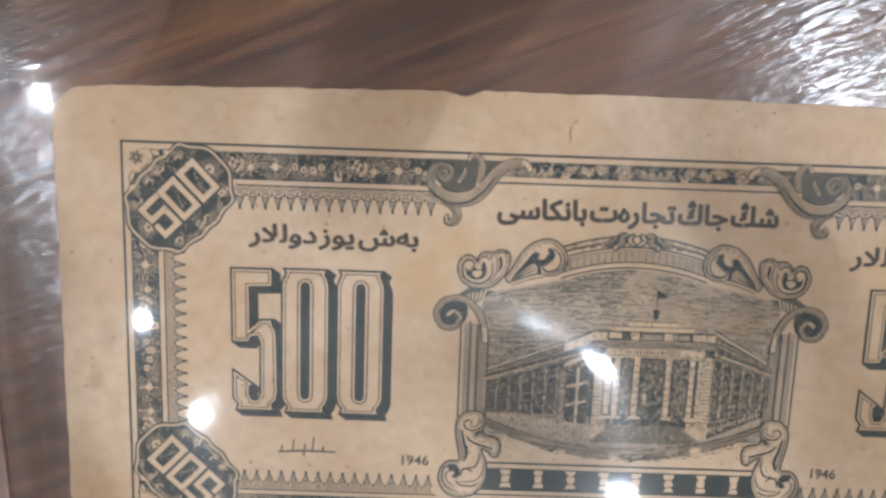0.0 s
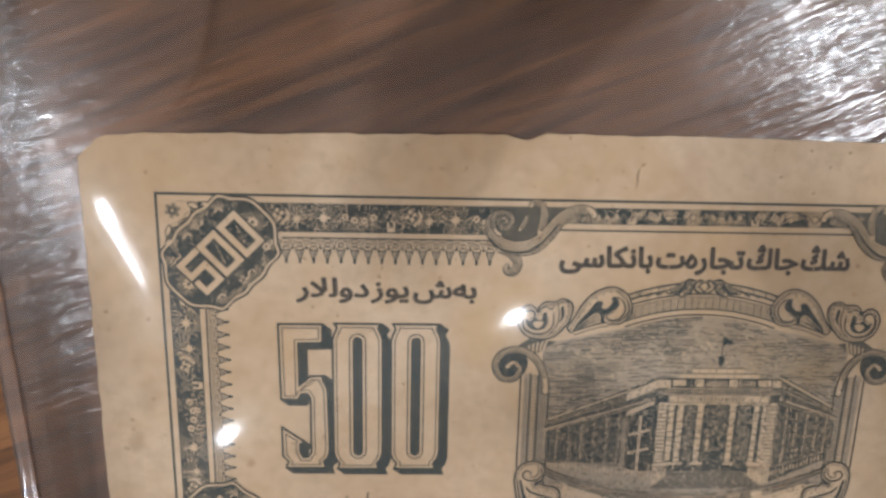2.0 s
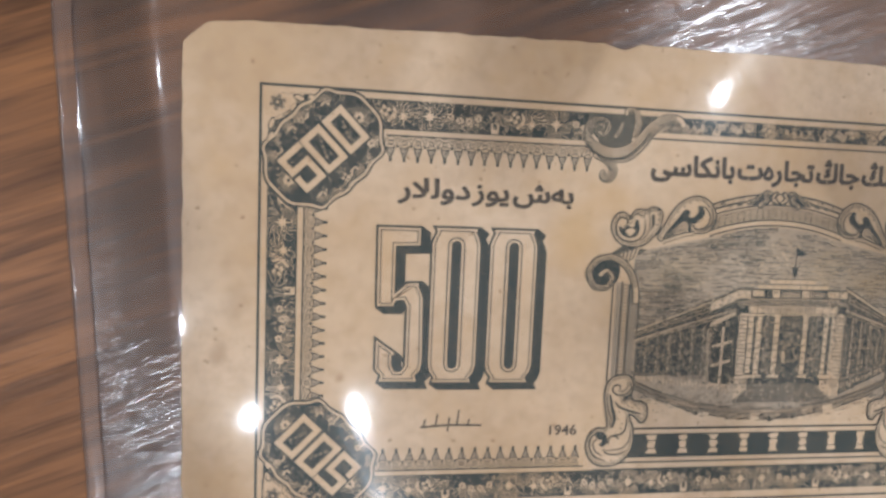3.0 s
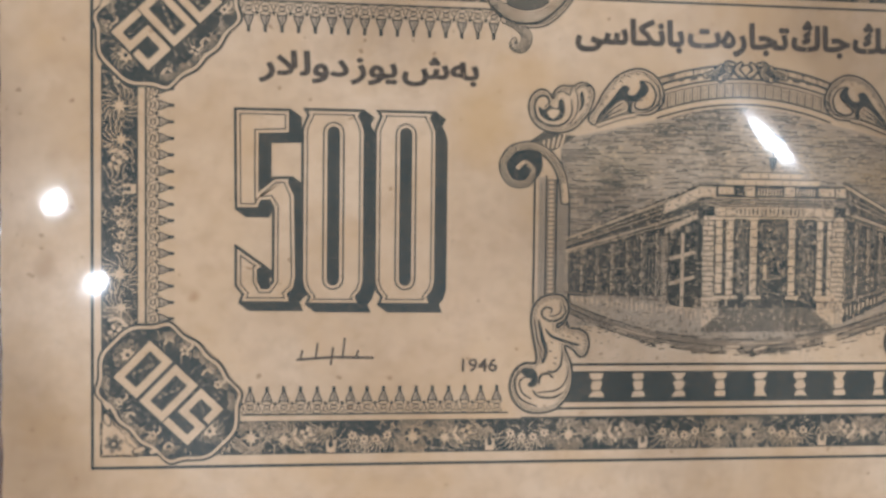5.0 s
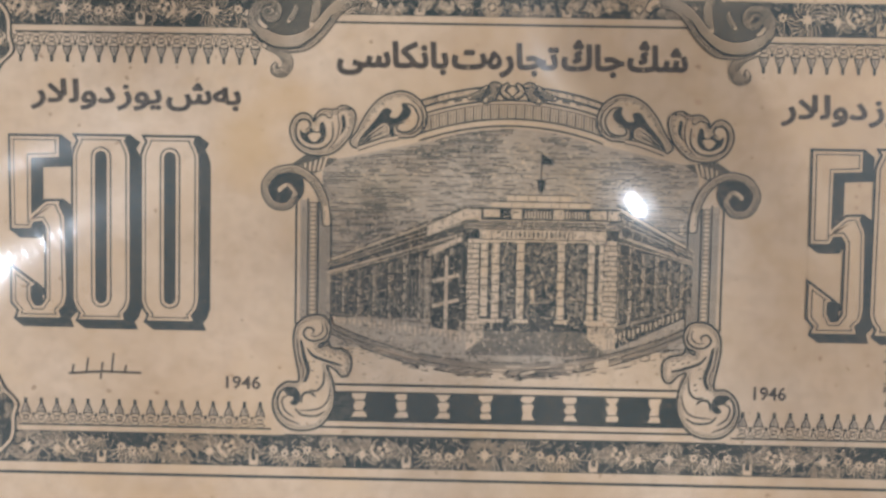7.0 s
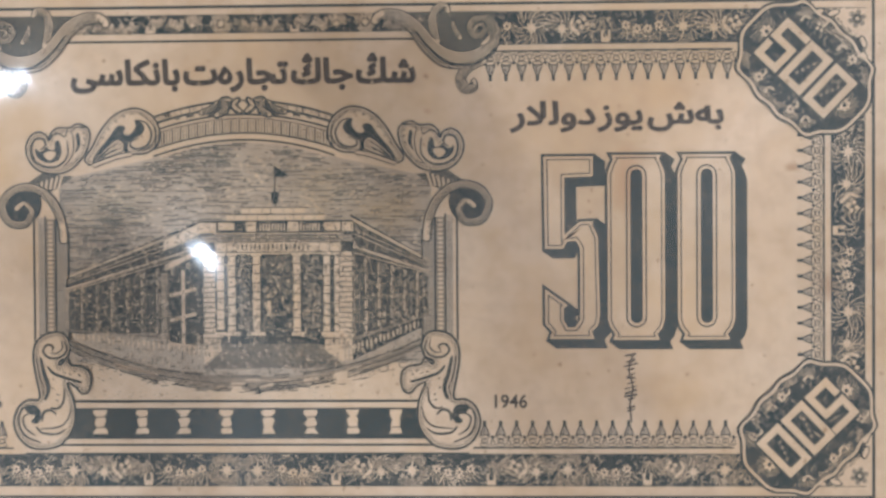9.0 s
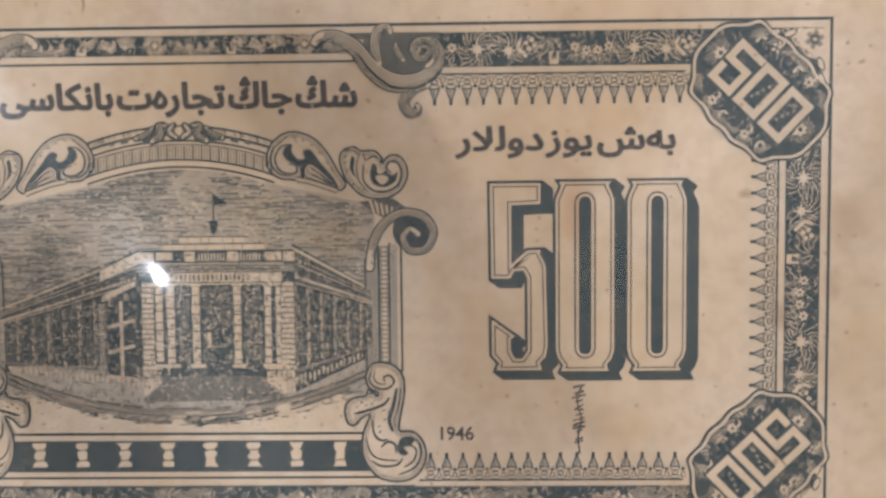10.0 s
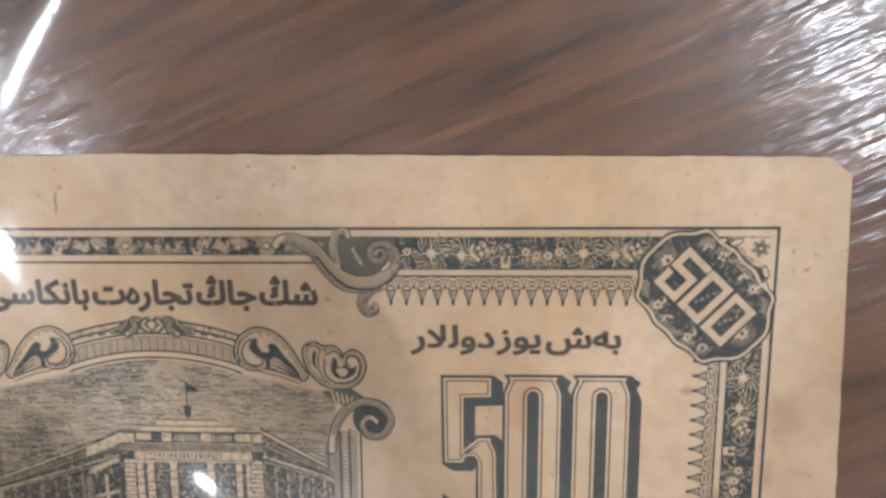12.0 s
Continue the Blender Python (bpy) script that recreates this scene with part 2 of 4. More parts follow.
large = downlight("ceiling_lamp", "large round white glowing lamp under the ceiling", 0.05)
large.matrix_basis = pose(LARGE_LAMP[0] * LAMP_HEIGHT, LARGE_LAMP[1] * LAMP_HEIGHT, CEIL_Z)
small = downlight("ceiling_spotlight", "small round white glowing spotlight in the ceiling", 0.022)
small.matrix_basis = pose(SMALL_LAMP[0] * LAMP_HEIGHT, SMALL_LAMP[1] * LAMP_HEIGHT, CEIL_Z)
first = downlight("ceiling_downlight", "round white glowing downlight set in the ceiling", 0.033)
first.matrix_basis = pose(LAMPS[0][0] * LAMP_HEIGHT, LAMPS[0][1] * LAMP_HEIGHT, CEIL_Z)
for lx, ly in LAMPS[1:]:
    copy_thing(first, pose(lx * LAMP_HEIGHT, ly * LAMP_HEIGHT, CEIL_Z))


# ---- the table ----
table = thing("table", "dark reddish-brown glossy wooden table with streaky grain", "table")
bm = bmesh.new()
add_box(bm, (-0.75, -0.5, TOP - 0.03), (0.75, 0.45, TOP), 0.003)
part("tabletop", bm, WOOD, table)
for lx in (-0.68, 0.68):
    for ly in (-0.43, 0.38):
        bm = bmesh.new()
        add_box(bm, (lx - 0.03, ly - 0.03, FLOOR_Z), (lx + 0.03, ly + 0.03, TOP - 0.03), 0.003)
        part("leg", bm, WOOD, table)


# ---- the banknote: paper and print, drawn in millimetres ----
note_ob = thing("banknote", "worn tan 500 dollar banknote of 1946 printed in dark green", "banknote")
rng = random.Random(7)
LEFT, RIGHT, UPPER, LOWER = -82.5, 82.5, 8.35, -65.4


def paper_outline():
    pts = []

    def edge(a, b, rough, steps):
        for i in range(steps):
            f = i / steps
            x, y = a[0] + (b[0] - a[0]) * f, a[1] + (b[1] - a[1]) * f
            n = noise.noise(Vector((x * 0.35, y * 0.35, 1.7))) * rough + noise.noise(Vector((x * 1.6, y * 1.6, 4.2))) * rough * 0.6
            dx, dy = b[1] - a[1], a[0] - b[0]
            size = math.hypot(dx, dy)
            pts.append((x + dx / size * n, y + dy / size * n))

    edge((LEFT + 0.1, LOWER), (LEFT, UPPER - 3.6), 0.14, 110)
    edge((LEFT, UPPER - 3.6), (LEFT + 3.2, UPPER - 1.3), 0.35, 9)
    edge((LEFT + 3.2, UPPER - 1.3), (LEFT + 9, UPPER - 0.7), 0.3, 14)
    edge((LEFT + 9, UPPER - 0.7), (-27.5, UPPER + 0.1), 0.22, 80)
    edge((-27.5, UPPER + 0.1), (-24.8, UPPER - 0.55), 0.2, 6)
    edge((-24.8, UPPER - 0.55), (-22.4, UPPER + 0.25), 0.2, 6)
    edge((-22.4, UPPER + 0.25), (0, UPPER + 0.3), 0.2, 40)
    edge((0, UPPER + 0.3), (RIGHT - 4.5, UPPER - 0.5), 0.12, 90)
    edge((RIGHT - 4.5, UPPER - 0.5), (RIGHT - 2.0, UPPER - 2.6), 0.12, 8)
    edge((RIGHT - 2.0, UPPER - 2.6), (RIGHT + 0.5, LOWER), 0.12, 110)
    edge((RIGHT + 0.5, LOWER), (LEFT + 0.1, LOWER), 0.2, 160)
    return pts


bm = bmesh.new()
top_ring = [bm.verts.new((x / 1000, y / 1000, 0)) for x, y in paper_outline()]
low_ring = [bm.verts.new((v.co.x, v.co.y, -0.00018)) for v in top_ring]
bm.faces.new(top_ring)
bm.faces.new(list(reversed(low_ring)))
for i in range(len(top_ring)):
    j = (i + 1) % len(top_ring)
    bm.faces.new((top_ring[j], top_ring[i], low_ring[i], low_ring[j]))
bmesh.ops.recalc_face_normals(bm, faces=bm.faces)
part("paper", bm, PAPER, note_ob, "tan aged paper with frayed edges and brown stains")

DARK, BARE, THIN, BLACK, PALE, MID = range(6)


def spline(points, steps=8, closed=False):
    """A smooth curve through a few points."""
    pts = [Vector((p[0], p[1])) for p in points]
    out, n = [], len(pts)
    for i in range(n if closed else n - 1):
        if closed:
            a, b, c, e = pts[i - 1], pts[i], pts[(i + 1) % n], pts[(i + 2) % n]
        else:
            a, b, c, e = pts[max(i - 1, 0)], pts[i], pts[i + 1], pts[min(i + 2, n - 1)]
        for k in range(steps):
            f = k / steps
            out.append(0.5 * (2 * b + (c - a) * f + (2 * a - 5 * b + 4 * c - e) * f * f + (3 * b - a - 3 * c + e) * f ** 3))
    if not closed:
        out.append(pts[-1])
    return [(p.x, p.y) for p in out]


def spiral(cx, cy, r0, r1, start, turns, steps=28):
    n = max(6, int(abs(turns) * steps))
    out = []
    for i in range(n + 1):
        f = i / n
        a, r = radians(start) + turns * math.tau * f, r0 + (r1 - r0) * f ** 0.8
        out.append((cx + r * math.cos(a), cy + r * math.sin(a)))
    return out


def offset_ring(pts, d):
    """The closed outline pts moved inwards by d (outwards if negative), for outlines that run clockwise."""
    n, out = len(pts), []
    for i in range(n):
        (x0, y0), (x1, y1), (x2, y2) = pts[i - 1], pts[i], pts[(i + 1) % n]
        a, b = Vector((x1 - x0, y1 - y0)), Vector((x2 - x1, y2 - y1))
        if a.length < 1e-9 or b.length < 1e-9:
            out.append((x1, y1))
            continue
        na, nb = Vector((a.y, -a.x)).normalized(), Vector((b.y, -b.x)).normalized()
        m = na + nb
        m = m / max(m.length_squared / 2, 0.35)
        out.append((x1 + m.x * d, y1 + m.y * d))
    return out


class Print:
    """Collects flat printed shapes, in millimetres, and links them as one mesh. flip mirrors x about that line."""

    def __init__(self, move=None):
        self.verts, self.faces, self.kinds, self.move = [], [], [], move

    def poly(self, pts, kind, layer):
        base = len(self.verts)
        lift = (len(self.faces) * 7 % 60) * 3e-7
        for p in pts:
            x, y = self.move(p[0], p[1]) if self.move else (p[0], p[1])
            self.verts.append((x / 1000, y / 1000, 0.00002 * (layer + 1) + lift))
        self.faces.append(tuple(range(base, base + len(pts))))
        self.kinds.append(kind)

    def ribbon(self, pts, width, kind, layer, closed=False):
        n = len(pts)
        sides = []
        for i, (x, y) in enumerate(pts):
            a = pts[i - 1] if i or closed else pts[0]
            b = pts[(i + 1) % n] if i < n - 1 or closed else pts[-1]
            dx, dy = b[0] - a[0], b[1] - a[1]
            size = math.hypot(dx, dy) or 1.0
            w = (width(i / max(n - 1, 1)) if callable(width) else width) / 2
            sides.append(((x - dy / size * w, y + dx / size * w), (x + dy / size * w, y - dx / size * w)))
        for i in range(n if closed else n - 1):
            a, b = sides[i], sides[(i + 1) % n]
            self.poly((a[0], b[0], b[1], a[1]), kind, layer)

    def ellipse(self, x, y, rx, ry, kind, layer, n=10, turn=0.0):
        c, s = math.cos(radians(turn)), math.sin(radians(turn))
        pts = [(rx * math.cos(i * math.tau / n), ry * math.sin(i * math.tau / n)) for i in range(n)]
        self.poly([(x + px * c - py * s, y + px * s + py * c) for px, py in pts], kind, layer)

    def rect(self, x0, y0, x1, y1, kind, layer):
        self.poly(((x0, y0), (x1, y0), (x1, y1), (x0, y1)), kind, layer)

    def leaf(self, points, width, layer, hairs=3, edge=0.15):
        """A pale engraved stroke with dark edges and hair lines along it; width is a number or a function of the way along."""
        path = spline(points) if len(points) < 14 else points
        wide = width if callable(width) else (lambda f: width * (0.35 + 0.65 * math.sin(math.pi * min(1.0, 0.12 + 0.88 * f)) ** 0.6))
        self.ribbon(path, lambda f: wide(f) + 2 * edge, DARK, layer)
        for end in (path[0], path[-1]):
            r = wide(0.0 if end is path[0] else 1.0) / 2
            self.ellipse(end[0], end[1], r + edge, r + edge, DARK, layer)
            self.ellipse(end[0], end[1], r, r, BARE, layer + 1)
        self.ribbon(path, wide, BARE, layer + 1)
        hairs = hairs + 2 if hairs else 0
        for k in range(hairs):
            side = (k + 1) / (hairs + 1) - 0.5
            a, b = int(len(path) * 0.08), int(len(path) * (0.92 - 0.12 * (k % 2)))
            line = []
            for i in range(a, b):
                p, q = path[max(i - 1, 0)], path[min(i + 1, len(path) - 1)]
                dx, dy = q[0] - p[0], q[1] - p[1]
                size = math.hypot(dx, dy) or 1.0
                w = wide(i / len(path)) * side
                line.append((path[i][0] - dy / size * w, path[i][1] + dx / size * w))
            if len(line) > 2:
                self.ribbon(line, 0.1, MID, layer + 2)
        # short ticks that shade one side of the stroke
        for i in range(2, len(path) - 2):
            p, q = path[i - 1], path[i + 1]
            dx, dy = q[0] - p[0], q[1] - p[1]
            size = math.hypot(dx, dy) or 1.0
            w = wide(i / len(path)) / 2
            if w < 0.16:
                continue
            nx, ny = -dy / size, dx / size
            for j in range(max(1, int(size / 0.36))):
                f = (j + rng.random() * 0.6) / max(1, int(size / 0.36)) - 0.5
                x, y = path[i][0] + dx * f * 0.5, path[i][1] + dy * f * 0.5
                deep = w * (2.0 * rng.uniform(0.12, 0.34) + 0.35 * math.sin(i * 0.55) ** 2)
                side = 1 if ny < 0 else -1
                ex, ey = x + nx * w * side, y + ny * w * side
                self.ribbon(((ex, ey), (ex - nx * side * deep + dx / size * 0.08, ey - ny * side * deep + dy / size * 0.08)), 0.085, DARK, layer + 2)

    def shape(self, points, layer, edge=0.24):
        """A bare closed form with a dark outline."""
        ring = spline(points, 5, True)
        self.poly(ring, BARE, layer)
        self.ribbon(ring, edge, DARK, layer + 1, True)
        area = sum(a[0] * b[1] - b[0] * a[1] for a, b in zip(ring, ring[1:] + ring[:1]))
        for depth, wide, kind in ((0.34, 0.1, MID), (0.56, 0.07, THIN)):
            self.ribbon(offset_ring(ring, depth if area < 0 else -depth), wide, kind, layer + 1, True)

    def stroke(self, points, width, layer, kind=0):
        """An engraved line that thins towards both ends."""
        self.ribbon(spline(points, 6), lambda f: width * (0.35 + 0.65 * math.sin(math.pi * f) ** 0.5), kind, layer)

    def ticks(self, points, layer, lean=0.2):
        for x, y in points:
            self.ribbon(((x - 0.16, y - lean), (x + 0.16, y + lean)), 0.13, DARK, layer)

    def flower(self, x, y, r, layer, petals=5):
        for k in range(petals):
            a = k * math.tau / petals + 0.3
            self.ellipse(x + r * 0.6 * math.cos(a), y + r * 0.6 * math.sin(a), r * 0.42, r * 0.3, BARE, layer, 7, math.degrees(a))
        self.ellipse(x, y, r * 0.3, r * 0.34, DARK, layer + 1, 7)

    def star(self, x, y, r, layer):
        pts = []
        for k in range(16):
            rr = r * ((1.0 if k % 4 == 0 else 0.62) if k % 2 == 0 else 0.3)
            pts.append((x + rr * math.cos(k * math.tau / 16), y + rr * math.sin(k * math.tau / 16)))
        self.poly(pts, BARE, layer)

    def feather(self, x, y, a0, a1, r0, r1, count, layer, width=0.1, bend=0.5):
        """A fan of thin pale curved lines."""
        for k in range(count):
            a = radians(a0 + (a1 - a0) * k / max(count - 1, 1))
            pts = []
            for i in range(5):
                f = i / 4
                r = r0 + (r1 * (0.8 + 0.2 * rng.random()) - r0) * f
                pts.append((x + r * math.cos(a + bend * f), y + r * math.sin(a + bend * f)))
            self.ribbon(pts, width, BARE, layer)

    def link(self, name, parent, label=""):
        me = bpy.data.meshes.new(name)
        me.from_pydata(self.verts, [], self.faces)
        for m in (INK, PAPER, FINE_INK, BLACK_INK, WASH, MID_INK):
            me.materials.append(m)
        me.polygons.foreach_set("material_index", self.kinds)
        me.update()
        ob = new(name, me)
        ob.parent = parent
        if label:
            ob["label"] = label
        return ob


# border: an outer line, a dark band with flowers, a bare line and a fringe
FX, FY = 73.0, -57.2
CX = 0.5
p = Print()
outer = [(-FX, 0), (FX, 0), (FX, FY), (-FX, FY)]
for a, b in zip(outer, outer[1:] + outer[:1]):
    p.ribbon((a, b), 0.34, DARK, 0)
for x, y in outer:
    p.rect(x - 0.17, y - 0.17, x + 0.17, y + 0.17, DARK, 0)
p.link("frame_line", note_ob, "thin dark green outer line")


def clipped(pr, lo, hi):
    """Keeps the shapes of a band inside its height by squeezing what sticks out."""
    pr.verts = [(x, min(max(y, lo / 1000), hi / 1000), z) for x, y, z in pr.verts]


def band(name, length, height, move, seed, rich):
    """A dark band from 0 to length with pale flowers, rings, stars and feathered lines."""
    state = random.Random(seed)
    q = Print()
    q.rect(0, 0, length, height, DARK, 1)
    h = height
    n = max(1, round(length / 8.6))
    step = length / n
    for k in range(n):
        x = (k + 0.5) * step
        mid = h * 0.5
        if k % 2 == 0:
            q.star(x - step * 0.3, mid, h * 0.34, 3)
            q.feather(x - step * 0.3, mid, 15, 165, h * 0.25, h * 0.62, 9 + rich * 4, 2, 0.09, 0.5)
            q.feather(x - step * 0.3, mid, 195, 345, h * 0.25, h * 0.62, 9 + rich * 4, 2, 0.09, 0.5)
            for i in range(4):
                gx = x + step * (0.02 + 0.145 * i)
                gy = h * (0.62 - 0.2 * math.sin(math.pi * (i + 0.5) / 4.0))
                q.flower(gx, gy, h * 0.14, 4, 6)
                q.feather(gx, gy, 215, 325, h * 0.15, h * 0.5, 4 + rich * 2, 2, 0.08, 0.3)
        else:
            u = x - step * 0.28
            q.poly([(u - 0.55, h * 0.42), (u - 0.3, h * 0.4), (u - 0.25, h * 0.2), (u + 0.25, h * 0.2), (u + 0.3, h * 0.4), (u + 0.55, h * 0.42), (u + 0.5, h * 0.06), (u - 0.5, h * 0.06)], BARE, 3)
            q.flower(x + step * 0.02, h * 0.62, h * 0.2, 4, 4)
            q.leaf([(x + step * 0.08, h * 0.3), (x + step * 0.17, h * 0.5), (x + step * 0.14, h * 0.76)], h * 0.15, 3, 0, 0.04)
            q.star(x + step * 0.3, h * 0.45, h * 0.3, 3)
            q.feather(x + step * 0.3, h * 0.45, 20, 160, h * 0.2, h * 0.6, 8 + rich * 4, 2, 0.09, -0.5)
            q.feather(x + step * 0.05, h * 0.2, -20, 120, h * 0.15, h * 0.55, 6 + rich * 4, 2, 0.09, 0.7)
            q.feather(x - step * 0.2, h * 0.8, 190, 350, h * 0.1, h * 0.55, 6 + rich * 4, 2, 0.09, 0.6)
    for k in range(int(length * h * 2.1)):
        x, y, a = state.uniform(0.2, length - 0.2), state.uniform(0.15, h - 0.15), state.uniform(0, math.pi)
        s = state.uniform(0.12, 0.42)
        q.ribbon(((x - s * math.cos(a), y - s * math.sin(a)), (x, y + 0.06), (x + s * math.cos(a), y + s * math.sin(a))), state.uniform(0.05, 0.1), BARE if state.random() < 0.75 else PALE, 2)
    clipped(q, 0.05, h - 0.05)
    q.verts = [(min(max(x, 0.0), length / 1000), y, z) for x, y, z in q.verts]
    q.verts = [(*[c / 1000 for c in move(x * 1000, y * 1000)], z) for x, y, z in q.verts]
    return q.link(name, note_ob, "dark green band with pale flowers and feathered lines")


band("border_band", 43.5, 3.95, lambda x, y: (-70.5 + x, -4.85 + y), 1, 0)
band("border_band", 43.5, 3.95, lambda x, y: (70.5 - x, -4.85 + y), 1, 0)
band("border_band", 42.0, 2.3, lambda x, y: (-20.5 + x, -3.15 + y), 3, 1)
band("border_band", 72.2, 3.9, lambda x, y: (x, -56.0 + y), 4, 1)
band("border_band", 72.2, 3.9, lambda x, y: (-x, -56.0 + y), 4, 1)
band("border_band", 55.0, 4.0, lambda x, y: (-68.1 - y, -56.0 + x), 5, 0)
band("border_band", 55.0, 4.0, lambda x, y: (68.1 + y, -56.0 + x), 5, 0)

p = Print()
for s in (-1, 1):
    p.ribbon(((s * 57, -5.55), (s * 28.5, -5.55)), 0.2, DARK, 1)
    p.ribbon(((s * 67.35, -14.5), (s * 67.35, -42)), 0.2, DARK, 1)
    p.ribbon(((s * 57, -51.45), (s * 27, -51.45)), 0.2, DARK, 1)
p.ribbon(((-21.5, -3.97), (21.5, -3.97)), 0.25, DARK, 1)
for s in (-1, 1):
    p.ribbon(((s * 21.4, -3.97), (s * 24.6, -7.0)), 0.25, DARK, 1)
p.link("rule", note_ob)


def fringe(name, length, move):
    """A lace of two rows of loops with a hanging drop at each step."""
    q = Print()
    n = round(length / 1.8)
    step = length / n
    for k in range(n):
        x = (k + 0.5) * step
        for ex, ey, rx, ry, wall in ((0, 0.32, 0.6, 0.27, 0.11), (0, 0.84, 0.42, 0.27, 0.12), (-step / 2, 0.6, 0.3, 0.4, 0.12), (0, 1.36, 0.62, 0.28, 0.12)):
            q.ellipse(x + ex, ey, rx, ry, DARK, 2, 10)
            q.ellipse(x + ex, ey, rx - wall, ry - wall * 0.9, BARE, 3, 8)
        q.poly([(x - step / 2, 1.02), (x - step / 2 + 0.26, 1.25), (x - step / 2, 1.6), (x - step / 2 - 0.26, 1.25)], DARK, 2)
        q.poly([(x + 0.62, 1.5), (x + 0.5, 1.95), (x + 0.2, 2.7), (x + 0.17, 3.4), (x - 0.17, 3.4), (x - 0.2, 2.7), (x - 0.5, 1.95), (x - 0.62, 1.5)], DARK, 2)
        q.poly([(x - 0.42, 1.68), (x + 0.42, 1.68), (x + 0.34, 1.95), (x + 0.06, 2.64), (x - 0.06, 2.64), (x - 0.34, 1.95)], PALE, 4)
        q.ribbon(((x + 0.14, 1.72), (x + 0.03, 2.4)), 0.09, DARK, 5)
    q.verts = [(*[c / 1000 for c in move(x * 1000, y * 1000)], z) for x, y, z in q.verts]
    return q.link(name, note_ob, "lace-like fringe of loops and drops")


for s in (-1, 1):
    fringe("fringe", 29.0, lambda x, y, s=s: (s * (57.3 - x), -5.6 - y))
    fringe("fringe", 29.6, lambda x, y, s=s: (s * (57.0 - x), -51.4 + y * 0.92))
    fringe("fringe", 27.0, lambda x, y, s=s: (s * (67.3 - y * 0.88), -14.6 - x))


# corner medallions with a slanting number
def medallion(cx, cy, long_axis, turn, corner):
    q = Print()

    def ring(grow):
        out = []
        for i in range(96):
            a = -i * math.tau / 96
            cusp = min(abs((math.degrees(a) + 45) % 90 - 45) / 7.5, 4)
            r = 7.3 + 1.2 * math.cos(2 * (a - radians(long_axis))) + 0.45 * math.exp(-cusp * cusp) + 0.12 * math.cos(12 * a) + grow
            out.append((cx + r * math.cos(a), cy + r * math.sin(a)))
        return out

    q.poly(ring(0.15), DARK, 5)
    q.poly(ring(-0.12), BARE, 6)
    q.poly(ring(-0.45), DARK, 7)
    # pale sprigs round the number
    for k in range(18):
        a = math.tau * k / 18 + 0.17
        rr = 7.1 + 1.2 * math.cos(2 * (a - radians(long_axis)))
        x, y = cx + (rr - 1.35) * math.cos(a), cy + (rr - 1.35) * math.sin(a)
        across = abs(math.sin(a - radians(turn))) * rr
        if across < 3.6:
            continue
        if k % 3 == 0:
            q.flower(x, y, rng.uniform(0.45, 0.65), 8, rng.choice((4, 5, 6)))
            q.leaf([(x + 0.5, y + 0.2), (x + 0.8, y + 0.5), (x + 0.7, y + 0.95)], 0.26, 8, 0, 0.02)
        elif k % 3 == 1:
            q.leaf([(x - 0.5, y - 0.3), (x, y + 0.15), (x + 0.55, y - 0.1)], 0.34, 8, 0, 0.02)
        q.feather(x, y, math.degrees(a) - 60, math.degrees(a) + 60, 0.4, 1.3, 9, 8, 0.06, 0.4)
    for k in range(150):
        a, rr = rng.uniform(0, math.tau), math.sqrt(rng.random())
        rr *= 6.5 + 1.2 * math.cos(2 * (a - radians(long_axis)))
        x, y, b = cx + rr * math.cos(a), cy + rr * math.sin(a), a + rng.uniform(-0.6, 0.6)
        q.ribbon(((x, y), (x + 0.5 * math.cos(b), y + 0.5 * math.sin(b))), rng.uniform(0.05, 0.09), BARE if k % 3 else PALE, 8)
    for end in (0, 180):
        a = radians(turn + end)
        x, y = cx + 6.1 * math.cos(a), cy + 6.1 * math.sin(a)
        q.flower(x, y, 0.8, 8, 7)
        q.feather(x, y, turn + end - 130, turn + end + 130, 0.8, 1.7, 14, 8, 0.07, 0.5)
    body = q.link("corner_medallion", note_ob, "lobed dark green medallion with a slanting 500")
    c, s = math.cos(radians(turn)), math.sin(radians(turn))
    w, h, gap, line = 2.55, 4.75, 1.25, 0.82

    def local(u, v):
        return (cx + u * c - v * s, cy + u * s + v * c)

    start = -(3 * w + 2 * gap) / 2
    for k in range(3):
        u0 = start + k * (w + gap)
        d = Print()
        path = [(u0, -h / 2), (u0 + w, -h / 2), (u0 + w, h / 2), (u0, h / 2), (u0, -h / 2), (u0 + 0.01, -h / 2)]
        if k == 0:
            path = [(u0 + w + 0.3, h / 2), (u0, h / 2), (u0, 0.35), (u0 + w, 0.35), (u0 + w, -h / 2), (u0, -h / 2), (u0, -h / 2 + 1.5)]
        for layer, wide, kind in ((9, line + 0.5, DARK), (10, line, BARE)):
            for a, b in zip(path, path[1:]):
                du, dv = b[0] - a[0], b[1] - a[1]
                size = math.hypot(du, dv) or 1.0
                e = wide / 2 / size
                a2, b2 = (a[0] - du * e, a[1] - dv * e), (b[0] + du * e, b[1] + dv * e)
                nx, ny = -dv / size * wide / 2, du / size * wide / 2
                d.poly([local(a2[0] + nx, a2[1] + ny), local(b2[0] + nx, b2[1] + ny), local(b2[0] - nx, b2[1] - ny), local(a2[0] - nx, a2[1] - ny)], kind, layer)
        if k:
            for i in range(4):
                x, y = local(u0 + w * (0.35 + 0.1 * i), h * (-0.22 + 0.14 * i))
                d.star(x, y, 0.26, 10)
        d.link("digit", body, "bare paper digit with square corners")
    # the outer corner: leaves and a small flower
    g = Print()
    sx, sy = corner
    ox, oy = cx + sx * 5.9, cy + sy * 5.6
